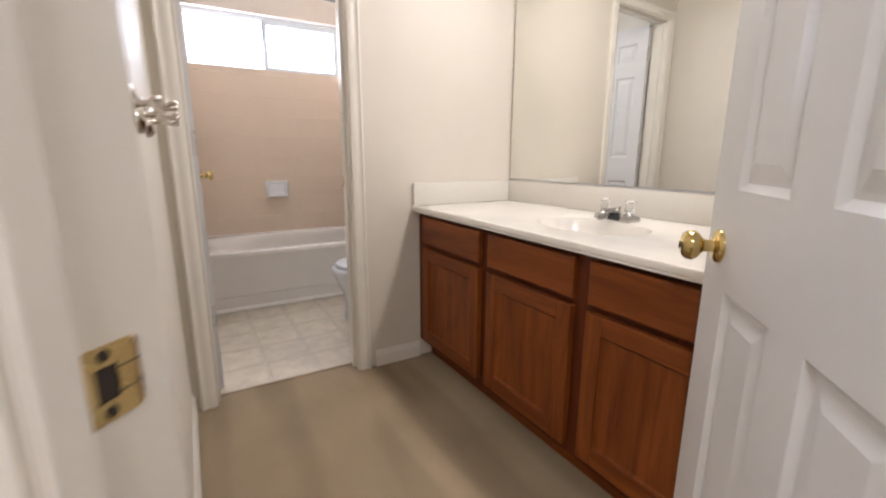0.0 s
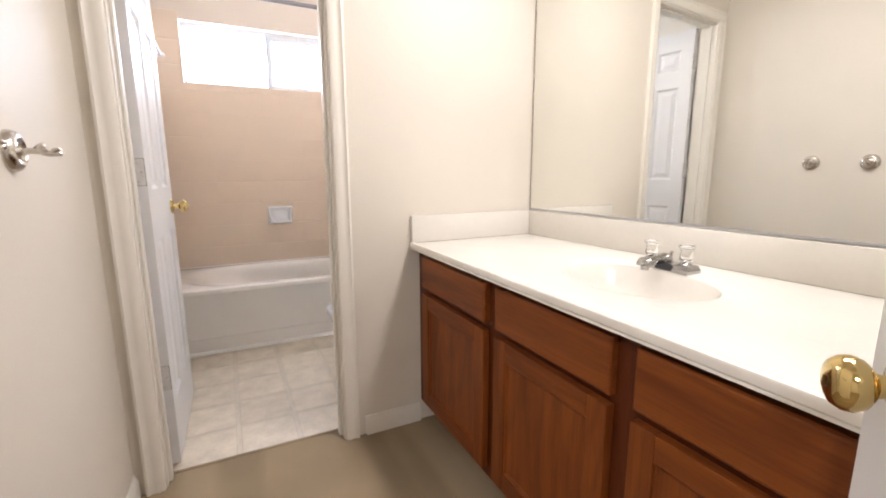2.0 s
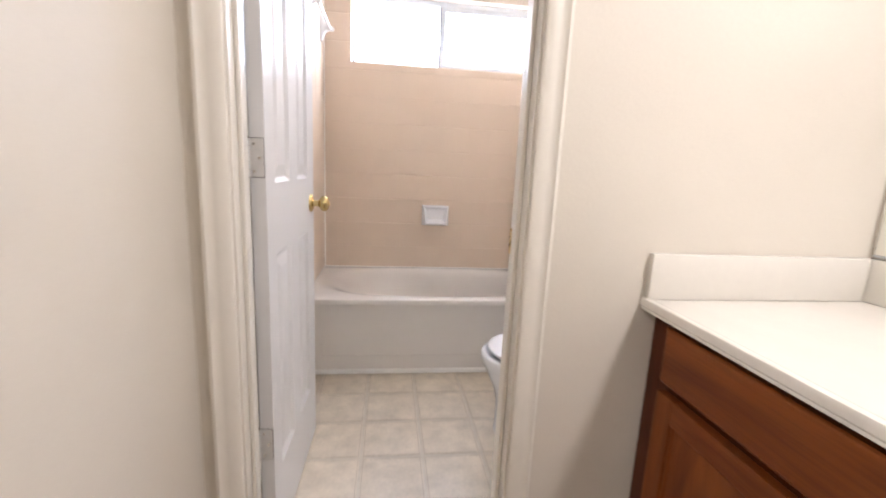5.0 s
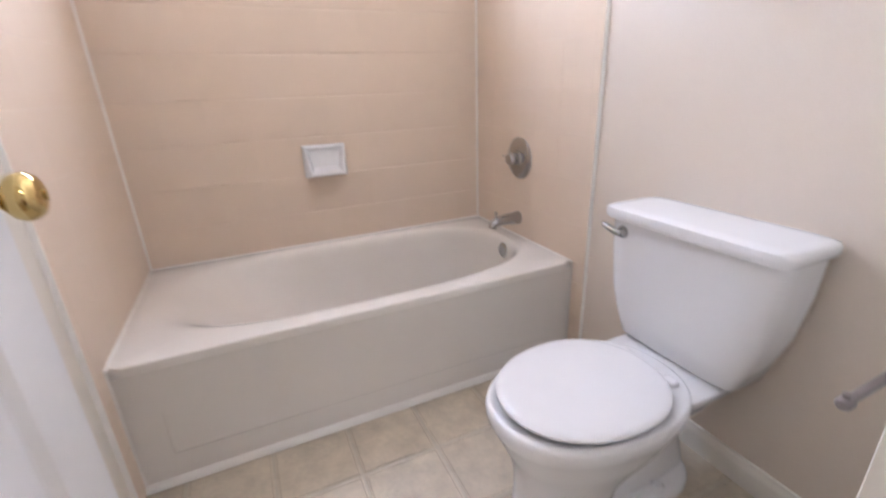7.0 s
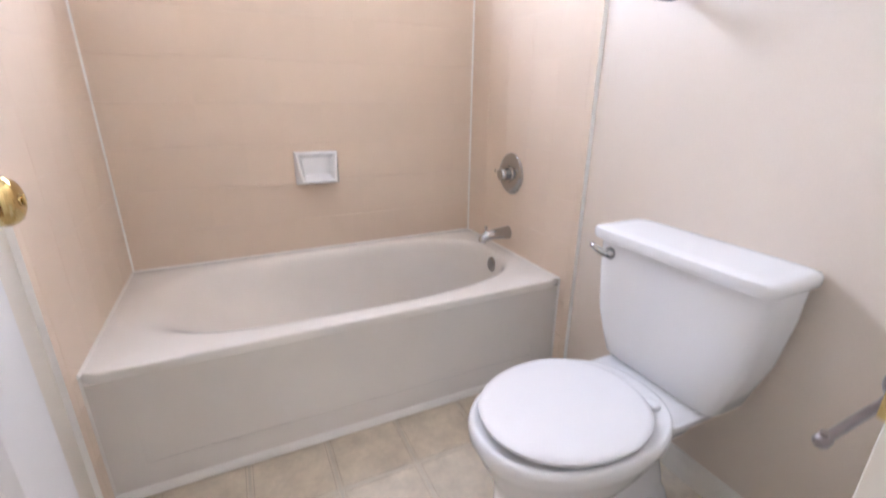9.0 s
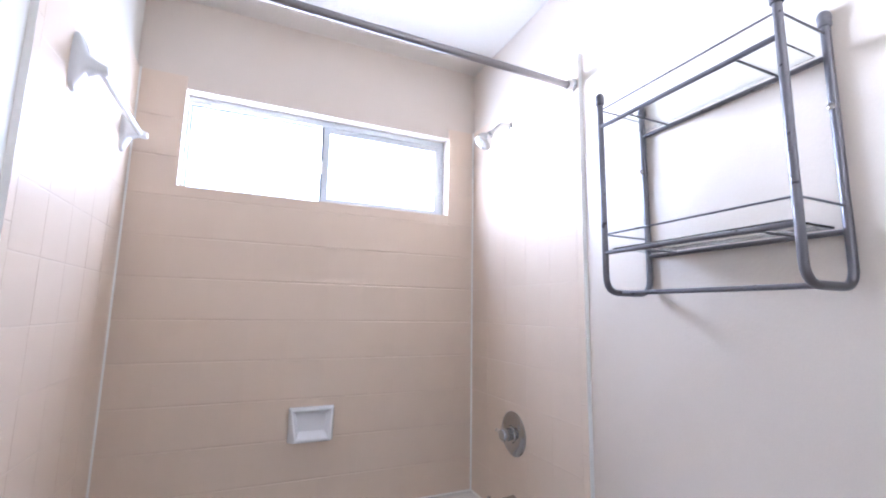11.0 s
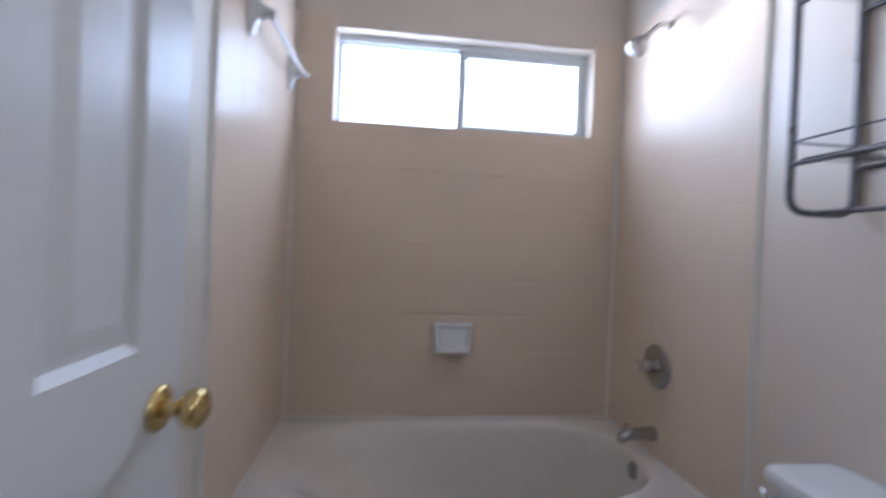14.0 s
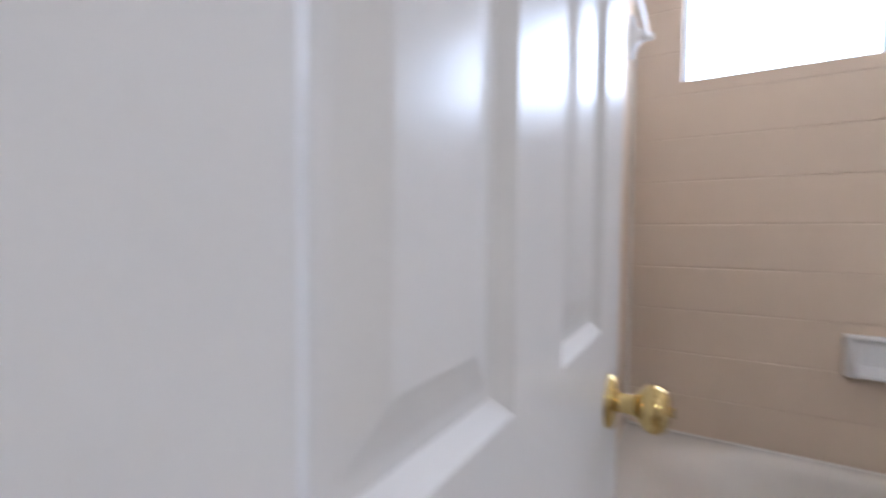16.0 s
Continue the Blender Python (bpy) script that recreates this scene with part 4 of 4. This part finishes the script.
# ---- vanity room: faucet ----
def faucet():
    r = root("faucet", "chrome two-handle faucet with clear acrylic knobs", "faucet", (1.576, -2.838, 0.823))
    b = bmesh.new()
    rings = [superellipse(0, 0, 0.026 * k, 0.080 * k2, z, 40, 4) for z, k, k2 in ((0.0002, 1, 1), (0.010, 1, 1), (0.020, 0.86, 0.95), (0.024, 0.7, 0.9))]
    loft(b, rings)
    part("base", b, "chrome", r)
    b = bmesh.new()
    tube(b, bend([(0.004, 0, 0.016), (-0.005, 0, 0.036), (-0.070, 0, 0.032), (-0.105, 0, 0.018)], 0.02), [0.017] + [0.016] * 7 + [0.0145] * 7 + [0.0125], 18)
    s = part("spout", b, "chrome", r)
    b = bmesh.new()
    lathe(b, [(0.0118, 0.0), (0.0118, 0.012), (0.009, 0.0125)], along((-0.099, 0, 0.020), (-0.101, 0, 0.0)), 18)
    part("aerator", b, "chrome", s)
    part("label_band", one_box((-0.0285, -0.032, 0.002), (-0.0255, 0.022, 0.024), 0.001, 1), "black", r, "black band on the faucet's base")
    for y in (-0.062, 0.062):
        b = bmesh.new()
        loft(b, [[Vector((x, y + q, z)) for x, q in ((-d, -e), (d, -e), (d, e), (-d, e))] for z, d, e in ((0.0004, 0.031, 0.024), (0.010, 0.031, 0.024), (0.022, 0.024, 0.020), (0.0245, 0.020, 0.016))])
        part("end_block", b, "chrome", r, smooth=0.3)
    b = bmesh.new()
    rod(b, (0.016, 0, 0.02), (0.016, 0, 0.046), 0.003, 10)
    lathe(b, [(0.003, 0), (0.006, 0.004), (0.005, 0.009), (0.001, 0.011)], pose(0.016, 0, 0.044), 12)
    part("drain_pull", b, "chrome", r)
    for y in (-0.058, 0.058):
        b = bmesh.new()
        lathe(b, [(0.020, 0.018), (0.019, 0.026), (0.011, 0.032), (0.009, 0.040)], pose(0, y, 0), 24)
        c = part("stem", b, "chrome", r)
        b = bmesh.new()
        rings = []
        for z, rad in ((0.034, 0.013), (0.039, 0.0195), (0.058, 0.0165), (0.070, 0.0165), (0.073, 0.0225), (0.081, 0.0225), (0.0835, 0.018), (0.084, 0.006)):
            rings.append([Vector((rad * (1 + 0.10 * math.cos(4 * t)) * math.cos(t), y + rad * (1 + 0.10 * math.cos(4 * t)) * math.sin(t), z)) for t in (2 * math.pi * i / 40 for i in range(40))])
        loft(b, rings)
        part("handle", b, "acrylic", c, "clear acrylic handle")


faucet()

# ---- vanity room: mirror ----
mir = root("mirror", "large frameless wall mirror over the vanity top", "mirror", (RIGHT_V, FAR, 0.945), RIGHT_TURN)
END = V1 - FAR
part("glass", one_box((-0.008, END, 0.002), (-0.002, -0.010, 1.02), 0.0012, 1), "mirror", mir, smooth=0)
part("bottom_channel", one_box((-0.0095, END, -0.003), (-0.001, -0.010, 0.0015)), "alu", mir, "thin aluminium channel")
part("edge_strip", one_box((-0.0082, -0.0095, -0.006), (-0.001, -0.003, 1.02)), "nickel", mir)


# ---- vanity room: towel bar posts left on the wall ----
def bar_post(m):
    r = root("towel_post", "brushed nickel towel post on the wall with no bar", "towel post", group="towel posts on the wall")
    r.matrix_world = PLACE[r.name] = m
    # own frame: x out from the wall
    b = bmesh.new()
    lathe(b, [(0.0415, 0), (0.041, 0.006), (0.037, 0.013), (0.030, 0.018), (0.0275, 0.0185), (0.026, 0.0165), (0.018, 0.0125), (0.012, 0.014), (0.0085, 0.020), (0.001, 0.021)],
          along((0, 0, 0), (1, 0, 0)), 40)
    part("rose", b, "nickel", r)
    b = bmesh.new()
    tube(b, [(0.012, 0, 0.0), (0.032, 0, 0.001), (0.046, 0, 0.001), (0.053, 0, -0.002), (0.062, 0, -0.006), (0.070, 0, -0.005), (0.077, 0, -0.003), (0.080, 0, -0.003)],
         [0.0085, 0.006, 0.0065, 0.0070, 0.0045, 0.0045, 0.0055, 0.003], 14)
    part("arm", b, "nickel", r)
    b = bmesh.new()
    tube(b, [(0.040, 0, 0.004), (0.046, 0, 0.009), (0.052, 0, 0.011), (0.056, 0, 0.010)], [0.005, 0.006, 0.006, 0.003], 12)
    part("hook", b, "nickel", r)
    b = bmesh.new()
    tube(b, [(0.061, 0, -0.003), (0.068, 0, 0.003), (0.076, 0, 0.004), (0.080, 0, 0.002)], [0.003, 0.0045, 0.0045, 0.002], 12)
    part("tip", b, "nickel", r)
    return r


first_post = bar_post(pose(LEFT_V, -2.548, 1.160))
copy_thing(first_post, pose(LEFT_V, -2.798, 1.160))
copy_thing(first_post, pose(LEFT_V, -3.048, 1.160))

# ---- vanity room: light switch on the wall just inside the entry ----
sw = root("light_switch", "white plastic light switch plate inside the entry", "light switch", (LEFT_V, -3.30, 1.30))
part("plate", one_box((0.0002, -0.036, -0.058), (0.006, 0.036, 0.058), 0.0025, 2), "seat", sw)
part("toggle", one_box((0.005, -0.005, -0.010), (0.016, 0.005, 0.004), 0.002, 2), "seat", sw)

# ---- pieces: wall tiles round the tub ----
ROW, COL, TOP = 0.1625, 0.157, 2.215
TILE_MESH = {}


def tile_mesh(w, h, tight, d=0.012):
    """A tile with softened edges: own frame with its middle on the wall, proud of it along +z."""
    key = (round(w, 4), round(h, 4), tight)
    if key not in TILE_MESH:
        b = bmesh.new()
        g, e = 0.0008, 0.0018
        rings = [[Vector((sx * (w / 2 - g * (0.0 if tight else 0.35) - i * (0.0 if tight else 0.3)), sy * (h / 2 - g * (2.6 if tight else 1.6) - i * (1.5 if tight else 0.9)), z)) for sx, sy in ((-1, -1), (1, -1), (1, 1), (-1, 1))] for i, z in ((0, 0), (0, d - 0.0016), (e * 0.45, d - 0.0004), (e, d))]
        m = loft(b, rings, True, False)
        b.faces.new(m[-1])
        bmesh.ops.recalc_face_normals(b, faces=b.faces)
        me = bpy.data.meshes.new("tile")
        b.to_mesh(me)
        b.free()
        me.materials.append(M["tile"])
        TILE_MESH[key] = me
    return TILE_MESH[key]


def lay(parent, m, u0, u1, v0, v1, tight=False):
    ob = new("tile", tile_mesh(u1 - u0, v1 - v0, tight))
    ob.parent = parent
    wob = [0.0012 * (random.random() - 0.5) for _ in range(3)]
    ob.matrix_local = m @ Matrix.Translation(((u0 + u1) / 2, (v0 + v1) / 2, wob[2] * (0.05 if tight else 0.2))) @ Euler((wob[0] * 1.5, wob[1] * (0.2 if tight else 1.5), 0)).to_matrix().to_4x4()


def field(name, label, m, us, vs, hole=None, depth=0.0104, edge=0.0):
    """A tiled field; us, vs: joints; hole: a window's opening in u and v. m maps (u, v, out) to the world."""
    b = bmesh.new()
    if hole:
        (h0, k0), (h1, k1) = hole
        spans = ((us[0], h0, vs[0], vs[-1]), (h1, us[-1], vs[0], vs[-1]), (h0, h1, vs[0], k0))
    else:
        spans = ((us[0], us[-1], vs[0], vs[-1]),)
    if edge:
        box(b, (us[-1], 0.02, 0.0005), (us[-1] + edge, vs[-1], depth - 0.0004), m=m)
    for a, c, e, g in spans:
        box(b, (a, e, 0.0005), (c, g, depth), m=m)
    r = structure(name, b, "grout", label, "tiling")
    for u0, u1 in zip(us, us[1:]):
        for v0, v1 in zip(vs, vs[1:]):
            a0, a1, c0, c1 = u0, u1, v0, v1
            if hole:
                (h0, k0), (h1, k1) = hole
                if c1 > k0 + 0.002 and a1 > h0 + 0.002 and a0 < h1 - 0.002:
                    if a0 < h0 - 0.02:
                        a1 = h0
                    elif a1 > h1 + 0.02:
                        a0 = h1
                    elif c0 < k0 - 0.02:
                        c1 = k0
                    else:
                        continue
            if a1 - a0 > 0.012 and c1 - c0 > 0.012:
                lay(r, m, a0, a1, c0, c1, bool(hole))
    return r


rows = [TUB_H + 0.004] + [0.5625 + ROW * i for i in range(10)] + [TOP]
back_m = Matrix(((1, 0, 0, 0), (0, 0, -1, 0), (0, 1, 0, 0), (0, 0, 0, 1)))
field("tiling_back", "glossy beige square tiles on the wall behind the tub", back_m, [0.002] + [0.013 + COL * i for i in range(1, 10)] + [TILE_X - 0.001], rows, ((0.18, 1.748), (1.38, 2.6)), depth=0.0102)
cols = [0.0135 + COL * i for i in range(6)]
left_m = Matrix(((0, 0, 1, 0), (-1, 0, 0, 0), (0, 1, 0, 0), (0, 0, 0, 1)))
right_m = Matrix(((0, 0, -1, RIGHT_B), (-1, 0, 0, 0), (0, 1, 0, 0), (0, 0, 0, 1)))
right_m2 = Matrix.Translation((TILE_X - RIGHT_B + 0.012, 0, 0)) @ right_m
tl = field("tiling_left", "glossy beige square tiles on the tub's head wall", left_m, cols, rows, depth=0.0113, edge=0.031)
tr = field("tiling_right", "glossy beige square tiles behind the shower fittings", right_m2, cols, rows, depth=0.0113, edge=0.031)
# narrow bullnose columns at the tiling's front edges, down to the floor past the tub
edge_rows = [0.02 + 0.157 * i for i in range(14)] + [TOP]
for parent, m in ((tl, left_m), (tr, right_m2)):
    for v0, v1 in zip(edge_rows, edge_rows[1:]):
        if v1 - v0 > 0.02:
            lay(parent, m, cols[-1], cols[-1] + 0.032, v0, v1)
    # the strip beside the apron, under the rim
    for v0, v1 in ((0.003, 0.177), (0.177, 0.334), (0.334, TUB_H + 0.004)):
        lay(parent, m, 0.7655, cols[-1], v0, v1)
b_edge = bmesh.new()
# caulk lines in the corners and round the rim
for x in (0.013, TILE_X - 0.001):
    sgn = 1 if x < 0.5 else -1
    extrude(b_edge, [(0, 0), (0.006, 0), (0, 0.006)], (x, -0.0125, TUB_H), (x, -0.0125, TOP), (sgn, 0, 0), (0, -1, 0))
for x, sgn in ((0.0, 1), (RIGHT_B, -1)):
    extrude(b_edge, [(0, 0), (0.012, 0), (0.006, 0.003), (0, 0.006)], (x, -cols[-1] - 0.0315, 0.02), (x, -cols[-1] - 0.0315, TOP), (sgn, 0, 0), (0, -1, 0))
structure("trim_caulk", b_edge, "caulk", "white caulk line in the tiled corners", "caulk")
b_edge = bmesh.new()
for x, sgn in ((0.0125, 1), (TILE_X - 0.0005, -1)):
    extrude(b_edge, [(-0.003, 0.006), (0.005, 0), (-0.003, -0.006)], (x, TUB_FRONT + 0.001, 0.0), (x, TUB_FRONT + 0.001, TUB_H - 0.002), (sgn, 0, 0), (0, 1, 0))
    extrude(b_edge, [(-0.002, 0), (0.006, 0), (-0.002, 0.006)], (x, TUB_FRONT, TUB_H + 0.0003), (x, -0.012, TUB_H + 0.0003), (sgn, 0, 0), (0, 0, 1))
extrude(b_edge, [(0, 0), (0.006, 0), (0, 0.006)], (0.013, -0.0122, TUB_H + 0.0005), (TILE_X, -0.0122, TUB_H + 0.0005), (0, -1, 0), (0, 0, 1))
structure("trim_caulk_rim", b_edge, "tub", "cream caulk line along the tub's rim", "caulk")

# ---- pieces: vinyl squares of the bath floor ----
SQ = 0.2385


def square_mesh(w, h):
    b = bmesh.new()
    g = 0.0045
    rings = [[Vector((sx * (w / 2 - g - i), sy * (h / 2 - g - i), z)) for sx, sy in ((-1, -1), (1, -1), (1, 1), (-1, 1))] for i, z in
             ((0, -0.0010), (0.0008, -0.0003), (0.0040, -0.0003), (0.0045, -0.0008), (0.0062, -0.0008), (0.0068, 0.0))]
    m = loft(b, rings, True, False)
    b.faces.new(m[-1])
    bmesh.ops.recalc_face_normals(b, faces=b.faces)
    for f in b.faces:
        f.material_index = int(all(abs(v.co.z + 0.0008) < 1e-5 for v in f.verts))
    me = bpy.data.meshes.new("vinyl_square")
    b.to_mesh(me)
    b.free()
    me.materials.append(M["vinyl"])
    me.materials.append(M["vinylgroove"])
    return me


xs = [0.0] + [0.113 + SQ * i for i in range(6)] + [RIGHT_B]
ys = [-0.765] + [-0.985 - SQ * i for i in range(4)] + [-1.925]
for x0, x1 in zip(xs, xs[1:]):
    for y1, y0 in zip(ys, ys[1:]):
        if x1 - x0 > 0.03 and y1 - y0 > 0.03:
            ob = new("vinyl_square", square_mesh(x1 - x0, y1 - y0))
            ob.parent = floor_bath
            ob.location = ((x0 + x1) / 2, (y0 + y1) / 2, -0.0022)
# thin metal-free seam where the carpet meets the vinyl
bm = bmesh.new()
extrude(bm, [(0, -0.01), (0.0, 0.003), (0.006, 0.006), (0.014, 0.004), (0.02, -0.01)], (BATH_X, -1.922, 0), (BATH_X + BATH_W, -1.922, 0), (0, -1, 0))
structure("trim_threshold", bm, "carpet", "carpet edge tucked at the bath threshold", "trim")
